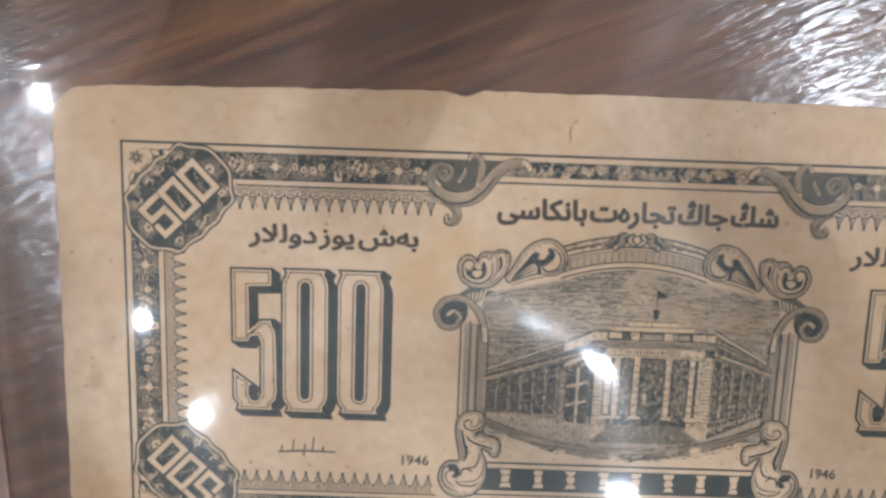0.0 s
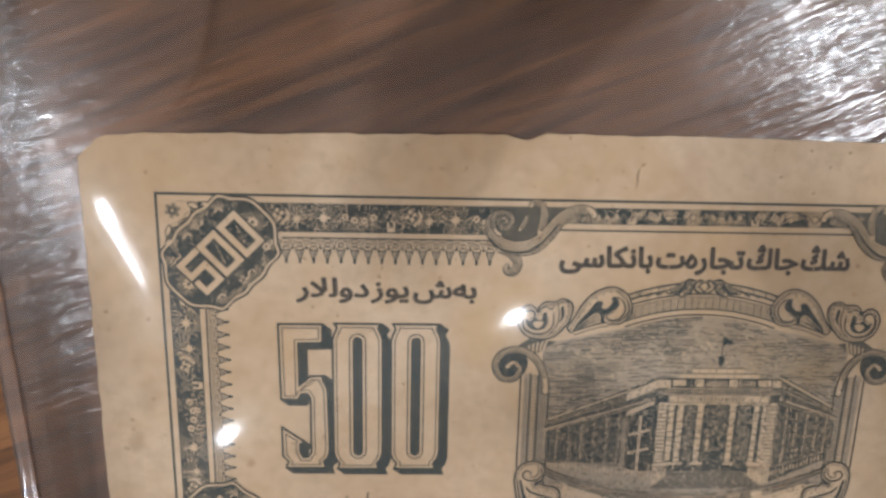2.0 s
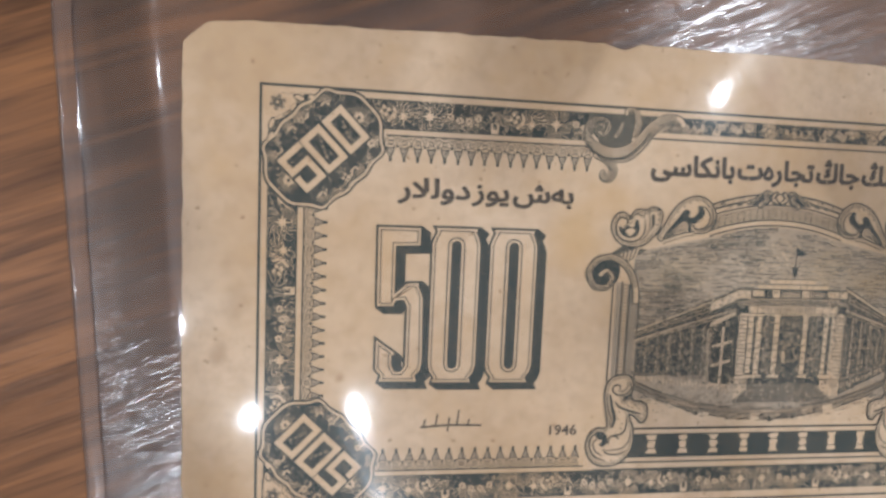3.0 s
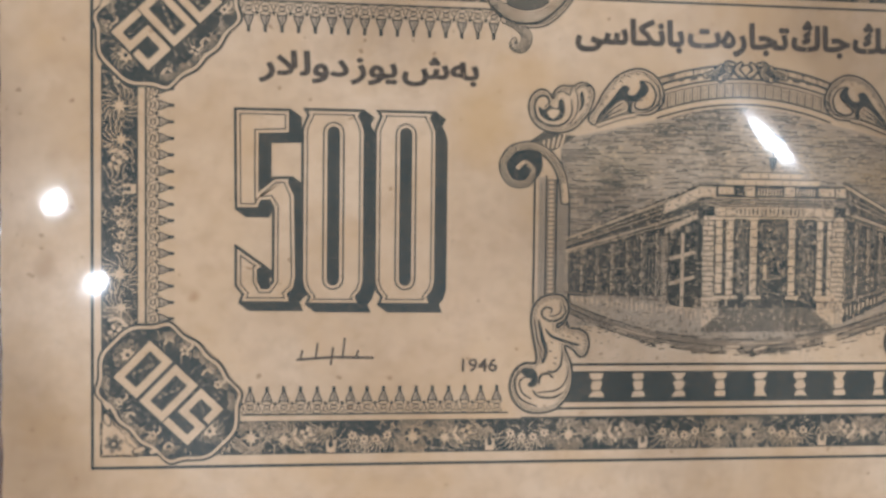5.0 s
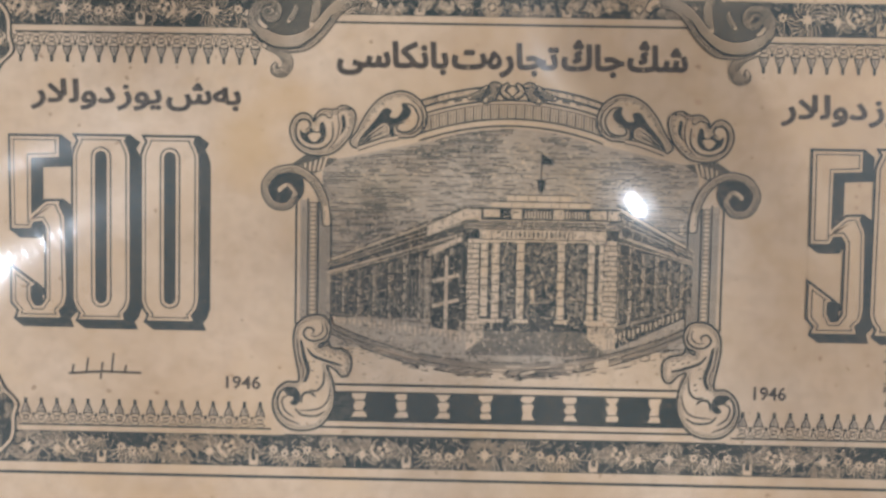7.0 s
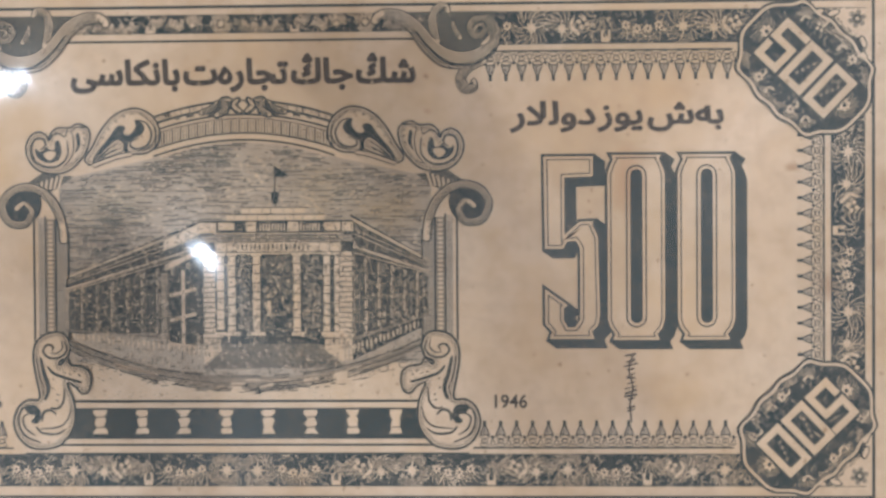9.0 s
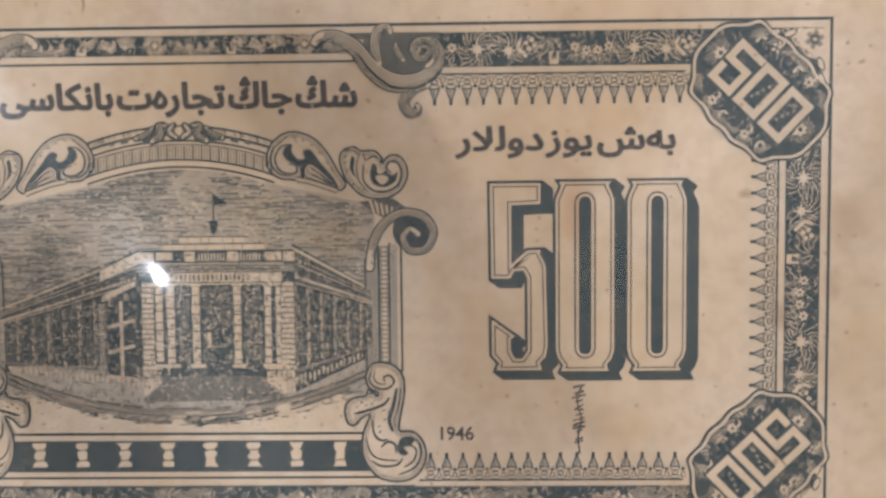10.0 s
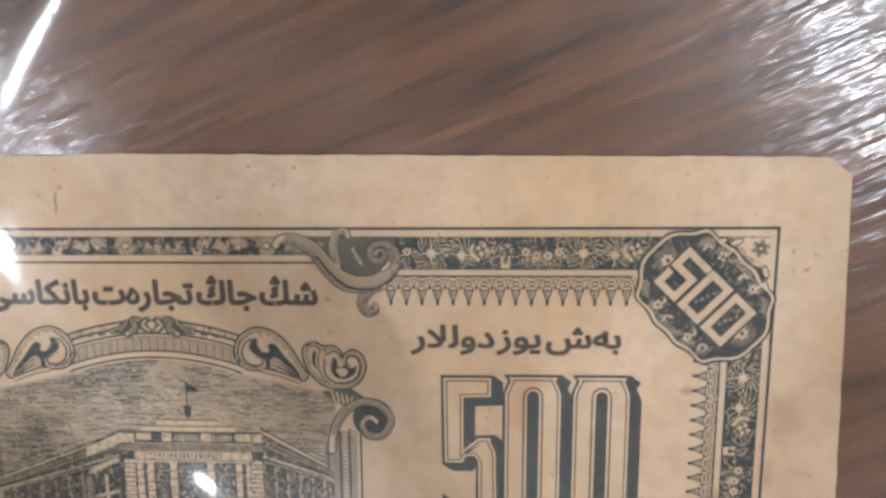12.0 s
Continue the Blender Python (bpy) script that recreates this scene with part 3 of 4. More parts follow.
    g.poly([(ox + sx * 1.2, oy + sy * 1.2), (ox - sx * 3.2, oy + sy * 1.2), (ox + sx * 1.2, oy - sy * 3.2)], BARE, 3)
    for k in range(6):
        a = k * math.tau / 6 + 0.3
        g.ellipse(ox + 0.72 * math.cos(a), oy + 0.72 * math.sin(a), 0.36, 0.32, THIN, 4, 8, math.degrees(a))
    g.ellipse(ox, oy, 0.6, 0.6, MID, 5, 10)
    g.ellipse(ox, oy, 0.2, 0.2, BARE, 6, 8)
    for dx, dy in ((-2.7, 0.7), (-4.4, 0.8), (0.7, -2.7), (0.8, -4.4)):
        x, y = ox + sx * dx, oy + sy * dy
        g.ellipse(x, y, 0.85 if abs(dx) > 1 else 0.42, 0.42 if abs(dx) > 1 else 0.85, DARK, 4, 12, 20 * sx * sy)
        g.ellipse(x, y, 0.66 if abs(dx) > 1 else 0.28, 0.28 if abs(dx) > 1 else 0.66, BARE, 5, 12, 20 * sx * sy)
    g.link("corner_sprig", body)


medallion(-65.0, -7.8, 45, 44, (-1, 1))
medallion(65.2, -7.9, 135, -44, (1, 1))
medallion(-64.8, -48.9, 135, 136, (-1, -1))
medallion(65.4, -49.1, 45, 224, (1, -1))


# the great numerals: a bare face with two outlines and a dark shadow
ZERO_SIDE = [(108, 0), (101, 12), (106, 22), (111, 36), (111, 300), (106, 316), (98, 326), (104, 340)]
ZERO = ZERO_SIDE + [(110 - u, v) for u, v in reversed(ZERO_SIDE)]
FIVE = [(0, 2), (98, 2), (98, 46), (46, 48), (46, 138), (68, 119), (102, 118), (97, 128), (107, 150), (110, 292), (106, 312), (96, 322), (102, 338), (8, 338), (14, 322), (2, 308), (2, 236), (56, 274), (44, 281), (44, 298), (50, 309), (58, 309), (66, 298), (66, 172), (60, 162), (49, 163), (42, 176), (2, 176)]


def slot(u0, u1, v0, v1):
    r = (u1 - u0) / 2
    top = [(u0 + r - r * math.cos(math.pi * i / 8), v0 + r - r * math.sin(math.pi * i / 8)) for i in range(9)]
    low = [(u0 + r + r * math.cos(math.pi * i / 8), v1 - r + r * math.sin(math.pi * i / 8)) for i in range(9)]
    return top + low


def numeral(x0, y0):
    body = None
    shade = Print()
    faces = []
    for shape, u0 in ((FIVE, 0), (ZERO, 117), (ZERO, 244)):
        pts = [(x0 + (u + u0) * 0.0633, y0 - v * 0.0643) for u, v in shape]
        sx, sy = 1.15, -0.85
        for i in range(len(pts)):
            a, b = pts[i - 1], pts[i]
            shade.poly([a, b, (b[0] + sx, b[1] + sy), (a[0] + sx, a[1] + sy)], DARK, 2)
        d = Print()
        d.poly(offset_ring(pts, -0.04), DARK, 4)
        d.poly(offset_ring(pts, 0.27), BARE, 5)
        d.poly(offset_ring(pts, 0.56), DARK, 6)
        d.poly(offset_ring(pts, 0.71), BARE, 7)
        if shape is ZERO:
            for grow, kind, layer in ((5, DARK, 8), (2, BARE, 9), (-3, DARK, 10)):
                d.poly([(x0 + (u + u0) * 0.0633, y0 - v * 0.0643) for u, v in slot(41 - grow, 69 + grow, 27 - grow, 309 + grow)], kind, layer)
        faces.append(d)
    body = shade.link("numeral", note_ob, "large outlined 500 with a dark cast edge")
    for d in faces:
        d.link("digit", body, "bare paper digit with a double outline")


numeral(-57.9, -17.25)
numeral(35.0, -17.35)


# ---- writing ----
def lettering(name, text, box, kind, layer, bold, parent, label=""):
    """Text from the built-in font, fitted into the box x0, y0, x1, y1 in millimetres."""
    x0, y0, x1, y1 = box
    verts, polys = [], []
    for widened in (True, False):
        cu = bpy.data.curves.new(name, "FONT")
        cu.body, cu.resolution_u, cu.space_word, cu.offset = text, 3, 0.3, bold * widened
        tmp = new(name, cu)
        bpy.context.view_layer.update()
        me = bpy.data.meshes.new_from_object(tmp.evaluated_get(bpy.context.evaluated_depsgraph_get()))
        bpy.data.objects.remove(tmp)
        co = np.array([v.co[:] for v in me.vertices])
        faces = [tuple(f.vertices) for f in me.polygons]
        bpy.data.meshes.remove(me)
        lo, hi = co.min(axis=0), co.max(axis=0)
        # the bold stroke: the outline laid over itself, a little shifted each time
        grow = 0.0 if widened else bold / (hi[1] - lo[1]) * (y1 - y0)
        xs = x0 + grow + (co[:, 0] - lo[0]) / (hi[0] - lo[0]) * (x1 - x0 - 2 * grow)
        ys = y0 + grow + (co[:, 1] - lo[1]) / (hi[1] - lo[1]) * (y1 - y0 - 2 * grow)
        for k in range(1 if widened else 6):
            dx, dy = grow * math.cos(k * math.tau / 6), grow * math.sin(k * math.tau / 6)
            z = 0.00002 * (layer + 1) + 0.000002 * (k + (not widened))
            polys += [tuple(i + len(verts) for i in f) for f in faces]
            verts += [((x + dx) / 1000, (y + dy) / 1000, z) for x, y in zip(xs, ys)]
    me = bpy.data.meshes.new(name)
    me.from_pydata(verts, [], polys)
    me.materials.clear()
    me.materials.append(kind)
    ob = new(name, me)
    ob.parent = parent
    if label:
        ob["label"] = label
    return ob


# joined letter forms, in the order in which they stand from left to right
BANK = "\uFEF0\uFEB3\uFE8E\uFEDC\uFEE7\uFE8E\uFE91 \uFE95\u06D5\uFEAD\uFE8E\uFEA0\uFE97 \uFBD3\uFE8E\uFE9F \uFBD4\uFEB7"
VALUE = "\uFEAD\uFEFC\uFEDF\uFEED\uFEA9 \uFEAF\uFEEE\uFEF3 \uFEB5\uFEEA\uFE91"
lettering("bank_name", BANK, (-19.8, -10.0, 20.6, -5.5), BLACK_INK, 1, 0.042, note_ob, "bank name in bold black joined letters")
lettering("value_text", VALUE, (-55.3, -14.5, -30.8, -10.9), BLACK_INK, 1, 0.033, note_ob, "value in black joined letters")
lettering("value_text", VALUE, (31.4, -15.0, 56.0, -11.3), BLACK_INK, 1, 0.033, note_ob, "value in black joined letters")
lettering("year", "1946", (-32.4, -46.75, -28.3, -45.2), BLACK_INK, 1, 0.02, note_ob, "small black year")
lettering("year", "1946", (29.5, -46.85, 33.3, -45.25), BLACK_INK, 1, 0.02, note_ob, "small black year")

# signatures as plain bars
p = Print()
p.ribbon(((-51.0, -45.3), (-47.0, -45.0), (-42.4, -45.1)), 0.3, BLACK, 1)
for x, top, low in ((-50.6, -44.2, -45.4), (-48.9, -43.4, -45.2), (-47.2, -43.9, -45.9), (-45.9, -42.8, -45.2), (-44.4, -44.2, -45.2)):
    p.ribbon(((x, low), (x + 0.25, top)), 0.24, BLACK, 1)
p.link("signature", note_ob, "thin black strokes of a signature")
p = Print()
p.ribbon(((45.5, -40.6), (45.0, -42.4), (45.5, -44.5), (45.1, -46.6), (45.3, -48.5)), 0.2, BLACK, 1)
for k in range(13):
    y, w = -40.8 - 0.52 * k + rng.uniform(-0.1, 0.1), rng.uniform(0.35, 1.0)
    p.ribbon(((45.3 - w, y - rng.uniform(0.0, 0.4)), (45.3 + w * 0.8, y + rng.uniform(-0.1, 0.3))), rng.uniform(0.14, 0.3), BLACK, 1)
p.link("signature", note_ob, "short black strokes one above another")


# ---- the picture in the middle ----
vignette = Print()


def arch(x, base):
    return base - 0.0165 * (x - CX) ** 2


# sky: broken level lines over a thin tint
def sky_top(x):
    d = abs(x - CX)
    return arch(x, -15.7) if d < 10.6 else -17.55 - 0.22 * (d - 10.6)


sky_low = lambda x: -26.0 - 0.36 * max(0.0, -4.5 - x) - 0.5 * max(0.0, x - 12.7)
cols = [CX - 21.8 + 43.6 * i / 30 for i in range(31)]
tint = Print()
for a, b in zip(cols, cols[1:]):
    top_a, top_b = sky_top(a), sky_top(b)
    tint.poly([(a, top_a), (b, top_b), (b, -41.5), (a, -41.5)], PALE, 0)
y = -15.9
while y > -33:
    x = CX - 21.7
    while x < CX + 21.7:
        run = rng.choice((0.2, 0.35, 0.6, 0.9, 1.4, 2.2)) * rng.uniform(0.8, 1.3)
        x1 = min(x + run, CX + 21.7)
        m = (x + x1) / 2
        light = noise.noise(Vector((m * 0.16, y * 0.25, 3.0)))
        pale = math.exp(-((m - 4.0) / 5.5) ** 2 - ((y + 22.0) / 3.2) ** 2)
        if y < min(sky_top(x), sky_top(x1)) - 0.15 and y > sky_low(m) - 0.6 and rng.random() > 0.27 + 0.34 * pale - 0.6 * light:
            wide = rng.uniform(0.1, 0.14) + 0.06 * light - 0.03 * pale
            lift = rng.uniform(-0.025, 0.025)
            tint.ribbon(((x, y + lift), (m, y + rng.uniform(-0.025, 0.025)), (x1, y + lift)), wide, DARK if rng.random() < 0.6 else THIN, 1)
        x = x1 + rng.uniform(0.04, 0.2)
    y -= 0.22
# bare flecks between the lines, thickest round the flag
for k in range(1500):
    x, y = CX + rng.uniform(-20.5, 20.5), rng.uniform(-32.0, -16.0)
    pale = math.exp(-((x - 6.0) / 7.0) ** 2 - ((y + 22.0) / 3.2) ** 2)
    light = noise.noise(Vector((x * 0.3, y * 0.4, 8.0)))
    if y < sky_top(x) - 0.4 and y > sky_low(x) and rng.random() < 0.35 + 0.5 * pale + 0.8 * light:
        half = rng.uniform(0.08, 0.24)
        tint.ribbon(((x - half, y), (x, y + rng.uniform(-0.06, 0.06)), (x + half, y)), rng.uniform(0.1, 0.2), BARE, 3)
for a, b in zip(cols, cols[1:]):
    lo_a, lo_b = [min(-41.2, -43.4 + 4.2 * (abs(c - CX) / 20.5) ** 2.2) for c in (a, b)]
    tint.poly([(a, -38.0), (b, -38.0), (b, lo_b), (a, lo_a)], PALE, 2)
sky = tint.link("sky_lines", note_ob, "fine broken level lines of an engraved sky")

# flag on its pole
p = Print()
p.ribbon(((4.1, -23.6), (4.1, -18.4)), 0.16, DARK, 4)
p.poly([(4.1, -18.5), (4.9, -19.1), (5.7, -19.5), (5.0, -19.8), (4.1, -19.9)], DARK, 4)
p.poly([(3.6, -21.6), (4.6, -21.6), (4.5, -22.6), (4.1, -23.2), (3.7, -22.6)], DARK, 4)
p.link("flag", note_ob, "tiny dark flag on a pole")

bank = Print()


def front(u, v):
    return (-4.4 + u * 0.0672, -25.0 - v * 0.0616)


def fbox(u0, v0, u1, v1, kind, layer):
    bank.poly([front(u0, v0), front(u1, v0), front(u1, v1), front(u0, v1)], kind, layer)


# wings, seen slantwise
def wing(x0, x1, top0, top1, low0, low1, windows, seed):
    state = random.Random(seed)

    def at(f, g):
        return (x0 + (x1 - x0) * f, (top0 + (top1 - top0) * f) * (1 - g) + (low0 + (low1 - low0) * f) * g)

    bank.poly([at(0, -0.02), at(1, -0.02), at(1, 1), at(0, 1)], DARK, 2)
    bank.poly([at(0, 0.0), at(1, 0.0), at(1, 0.2), at(0, 0.24)], MID, 3)
    for g0, g1, wide in ((0.01, 0.01, 0.3), (0.07, 0.06, 0.12), (0.11, 0.095, 0.1), (0.2, 0.17, 0.28), (0.245, 0.21, 0.1)):
        bank.ribbon((at(0, g0), at(1, g1)), wide, BARE, 4)
    for k in range(windows * 5):
        f = (k + state.uniform(0.1, 0.7)) / (windows * 5)
        bank.ribbon((at(f, 0.02), at(f, 0.1)), 0.1, DARK, 5)
        bank.ribbon((at(f, 0.11), at(f + 0.004, 0.18)), 0.12, DARK, 5)
    for k in range(windows):
        f0, step = k / windows, 1.0 / windows
        # two pale edges of a pilaster, then a tall window with cross bars
        for f, wide in ((f0 + step * 0.06, 0.16), (f0 + step * 0.2, 0.09)):
            g = 0.26
            while g < 0.82:
                e = min(0.83, g + state.uniform(0.03, 0.12))
                bank.ribbon((at(f, g), at(f, e)), wide * state.uniform(0.7, 1.2), BARE if state.random() < 0.75 else PALE, 5)
                g = e + state.uniform(0.006, 0.03)
        bank.poly([at(f0 + step * 0.3, 0.27), at(f0 + step * 0.9, 0.27), at(f0 + step * 0.9, 0.82), at(f0 + step * 0.3, 0.82)], MID, 3)
        for g0, g1 in ((0.29, 0.44), (0.47, 0.62), (0.65, 0.8)):
            bank.poly([at(f0 + step * 0.42, g0), at(f0 + step * 0.8, g0), at(f0 + step * 0.8, g1), at(f0 + step * 0.42, g1)], DARK, 4)
            if state.random() < 0.6:
                bank.ribbon((at(f0 + step * 0.45, (g0 + g1) / 2), at(f0 + step * 0.78, (g0 + g1) / 2)), 0.09, BARE, 5)
            if state.random() < 0.5:
                bank.ribbon((at(f0 + step * 0.6, g0), at(f0 + step * 0.6, g1)), 0.07, PALE, 5)
        for e in (0.08, 0.4, 0.72):
            top, low, wide = state.uniform(0.875, 0.9), state.uniform(0.95, 0.985), state.uniform(0.14, 0.22)
            bank.poly([at(f0 + step * e, top + 0.02), at(f0 + step * (e + wide / 2), top), at(f0 + step * (e + wide), top + 0.02), at(f0 + step * (e + wide * 0.8), low), at(f0 + step * (e + wide * 0.3), low)], BARE, 3)
    for k in range(260):
        f, g = state.random() * 0.98, state.uniform(0.25, 0.86)
        e = g + state.uniform(0.01, 0.05)
        bank.ribbon((at(f, g), at(f + 0.002, e)), state.uniform(0.05, 0.1), state.choice((PALE, BARE, DARK, THIN)), 5)
    bank.poly([at(0, 0.84), at(1, 0.84), at(1, 0.865), at(0, 0.865)], THIN, 4)


wing(-20.6, -4.6, -31.4, -25.2, -38.6, -41.2, 9, 5)
wing(13.0, 22.0, -24.6, -29.6, -41.2, -37.0, 6, 9)
# the lit parapet of the nearer wing
bank.poly([(-9.0, -27.2), (-4.4, -25.0), (-4.4, -26.3), (-9.0, -28.4)], BARE, 6)
bank.poly([(-8.8, -30.0), (-5.0, -28.3), (-5.0, -28.9), (-8.8, -30.7)], BARE, 6)
bank.ribbon(((-9.0, -27.1), (-4.4, -24.9)), 0.12, DARK, 7)
# the tall window with a bare cross
bank.poly([(-8.4, -31.4), (-5.1, -30.2), (-5.1, -39.6), (-8.4, -38.9)], DARK, 6)
bank.ribbon(((-6.7, -30.6), (-6.7, -39.2)), 0.42, BARE, 7)
for v in (0.0, 2.9):
    bank.ribbon(((-8.3, -33.6 - v), (-5.2, -32.8 - v)), 0.42, BARE, 7)
bank.ribbon(((-8.6, -39.2), (-5.0, -39.5)), 0.3, BARE, 7)
for k in range(24):
    bank.ribbon(((-9.3, -31.2 - k * 0.33), (-8.5, -31.0 - k * 0.33)), 0.13, BARE, 7)
# the front
fbox(-6, -2, 262, 232, DARK, 6)
fbox(0, 2, 24, 22, BARE, 7)
fbox(28, 2, 56, 16, BARE, 7)
fbox(212, 2, 240, 18, BARE, 7)
fbox(243, 2, 262, 20, BARE, 7)
for k in range(9):
    fbox(100 + k * 5.2, 4, 102.5 + k * 5.2, 18, BARE, 7)
    fbox(160 + k * 5.2, 4, 162.5 + k * 5.2, 18, BARE, 7)
for u in (76, 148):
    fbox(u, 1, u + 18, 19, BARE, 7)
fbox(20, 22, 245, 24, BARE, 7)
for v, high in ((25.5, 1.2), (29.0, 1.6), (33.0, 1.0), (36.0, 1.4)):
    fbox(-4, v, 261, v + high, BARE if high > 1.3 else PALE, 7)
fbox(22, 40, 240, 57, BARE, 7)
for k in range(17):
    u = 60 + k * 7.6
    fbox(u, 43, u + 3.6, 54, DARK if k % 3 else THIN, 8)
fbox(22, 59, 240, 62, BARE, 7)
# blocks above the roofline
for row, (u0, u1) in enumerate(((42, 212), (68, 186))):
    u = u0
    while u < u1 - 6:
        w = rng.uniform(12, 22)
        fbox(u, -13 * (row + 1) + 1, min(u + w, u1), -13 * row - 2, BARE, 5)
        u += w + 1.6
    bank.ribbon((front(u0, -13 * (row + 1)), front(u1, -13 * (row + 1))), 0.12, DARK, 5)
# piers of rough blocks and fluted columns
for u0, u1 in ((2, 22), (238, 260)):
    v = 58
    while v < 228:
        fbox(u0 + rng.uniform(-1, 1), v, u1 + rng.uniform(-1, 1), v + 7.6, BARE, 7)
        v += 9.6
for u0, u1 in ((25, 37), (44, 57), (87, 100), (158, 170), (210, 221), (229, 237)):
    v = 66
    while v < 206:
        h = rng.uniform(12, 20)
        fbox(u0 + rng.uniform(-0.6, 0.6), v, u1, min(v + h, 208), BARE, 7)
        v += h + 2.0
    fbox(u0 - 3, 62, u1 + 3, 65, BARE, 7)
    fbox(u0 - 4, 209, u1 + 9, 216, BARE, 7)
for u0, u1 in ((62, 84), (104, 154), (174, 206)):
    for k in range(34):
        v = 68 + k * 4.2
        u = u0 + rng.uniform(0, 6)
        while u < u1 - 2:
            e = min(u + rng.uniform(3, 12), u1)
            if rng.random() < 0.5:
                fbox(u, v, e, v + 1.5, THIN, 7)
            u = e + rng.uniform(1, 6)
for k in range(330):
    u, v = rng.uniform(60, 208), rng.uniform(64, 226)
    fbox(u, v, u + rng.uniform(1, 4), v + rng.uniform(1, 7), rng.choice((THIN, THIN, DARK, BARE)) if 60 < u < 86 or 104 < u < 154 or 174 < u < 206 else DARK, 7) if (62 < u < 82 or 104 < u < 150 or 174 < u < 202) else None
for k in range(160):
    u, v = rng.uniform(0, 256), rng.uniform(24, 40)
    fbox(u, v, u + rng.uniform(2, 9), v + 0.9, THIN, 8)
for k in range(120):
    u, v = rng.uniform(2, 256), rng.uniform(60, 205)
    fbox(u, v, u + rng.uniform(1, 3), v + rng.uniform(1, 2.4), DARK, 8)
for u0, u1 in ((60, 85), (103, 155), (173, 207)):
    for k in range(int((u1 - u0) * 5)):
        u, v = rng.uniform(u0, u1 - 3), rng.uniform(66, 200)
        fbox(u, v, u + rng.uniform(0.8, 2.6), v + rng.uniform(1.0, 5.0), PALE if rng.random() < 0.6 else THIN, 7)
fbox(112, 150, 118, 178, BARE, 8)
fbox(122, 178, 150, 222, DARK, 8)
fbox(66, 140, 70, 180, THIN, 8)
fbox(176, 168, 206, 170, BARE, 8)
fbox(210, 213, 262, 220, BARE, 7)
fbox(0, 213, 34, 220, BARE, 7)
for k in range(3):
    fbox(212 + k * 17, 223, 226 + k * 17, 232, BARE, 7)
    if k < 2:
        fbox(1 + k * 17, 223, 15 + k * 17, 232, BARE, 7)
# the two cheek blocks and the steps between them
bank.poly([front(0, 235), front(30, 235), front(32, 246), front(2, 270)], BARE, 8)
bank.poly([front(212, 233), front(246, 233), front(246, 264), (front(240, 0)[0], front(0, 264)[1]), front(212, 243)], BARE, 8)
fbox(248, 233, 252, 262, BARE, 8)
fbox(255, 233, 260, 262, BARE, 8)
bank.poly([front(34, 232), front(212, 232), front(212, 243), front(240, 268), front(252, 276), front(0, 276), front(4, 268), front(32, 246)], THIN, 6)
for k in range(13):
    v = 234 + k * 3.6
    grow = max(0, (v - 243)) * 0.95
    u, u1 = 34 - grow, 212 + grow
    while u < u1:
        e = min(u + rng.uniform(8, 40), u1)
        bank.ribbon((front(u, v), front(e, v)), 0.09, DARK, 7)
        u = e + rng.uniform(1, 5)
bank.link("bank_building", note_ob, "engraved stone bank building with columns, steps and two wings")

# street: curved kerb lines, hatching and a bare foreground
street = Print()
for k in range(9):
    pts = []
    for i in range(25):
        x = CX - 20.5 + 41 * i / 24
        f = (x - CX) / 20.5
        pts.append((x, -43.0 + 4.2 * abs(f) ** 2.2 - 0.12 * k * (1 - 0.6 * abs(f)) - 0.1 * k))
    for i in range(24):
        if rng.random() < 0.8:
            street.ribbon(pts[i:i + 2], 0.1 + 0.05 * rng.random(), DARK if k in (0, 4, 8) else THIN, 9)
for k in range(150):
    x = rng.uniform(-19.5, 20.5)
    f = abs(x - CX) / 20.5
    yy = -43.6 + 4.0 * f ** 2.2 - rng.uniform(0.3, 1.4)
    if yy > -45.6:
        street.ribbon(((x, yy), (x + rng.uniform(0.3, 0.9), yy + rng.uniform(-0.06, 0.16))), 0.09, DARK, 9)
for k in range(60):
    x = rng.uniform(-19, 20)
    street.ellipse(x, rng.uniform(-45.7, -44.6), 0.09, 0.05, THIN, 9, 6)
street.link("street", note_ob, "hatched street with curved kerb lines")

flecks = Print()
for k in range(1500):
    x, y = CX + rng.uniform(-20.0, 20.0), rng.uniform(-43.5, -18.0)
    if y > sky_top(x) - 0.2:
        continue
    w, h = rng.uniform(0.08, 0.34), rng.uniform(0.06, 0.14)
    sky_here = y > sky_low(x)
    kind = (rng.choice((BARE, BARE, DARK, THIN)) if sky_here else rng.choice((BARE, DARK, DARK, PALE)))
    flecks.poly([(x, y), (x + w, y + rng.uniform(-0.05, 0.05)), (x + w * 0.9, y + h), (x + w * 0.1, y + h * 0.8)], kind, 10 if not sky_here else 3)
for k in range(3600):
    x, y = CX + rng.uniform(-20.3, 21.0), rng.uniform(-43.0, -24.8)
    if y > sky_low(x) + 0.8 or y < -43.4 + 4.2 * (abs(x - CX) / 20.5) ** 2.2:
        continue
    tall = rng.random() < 0.6
    w, h = (rng.uniform(0.05, 0.1), rng.uniform(0.2, 0.6)) if tall else (rng.uniform(0.2, 0.7), rng.uniform(0.05, 0.1))
    flecks.rect(x, y, x + w, y + h, rng.choice((DARK, MID, MID, BARE, PALE)), 10)
tagged(flecks.link("plate_flecks", sky), kind="stuff")

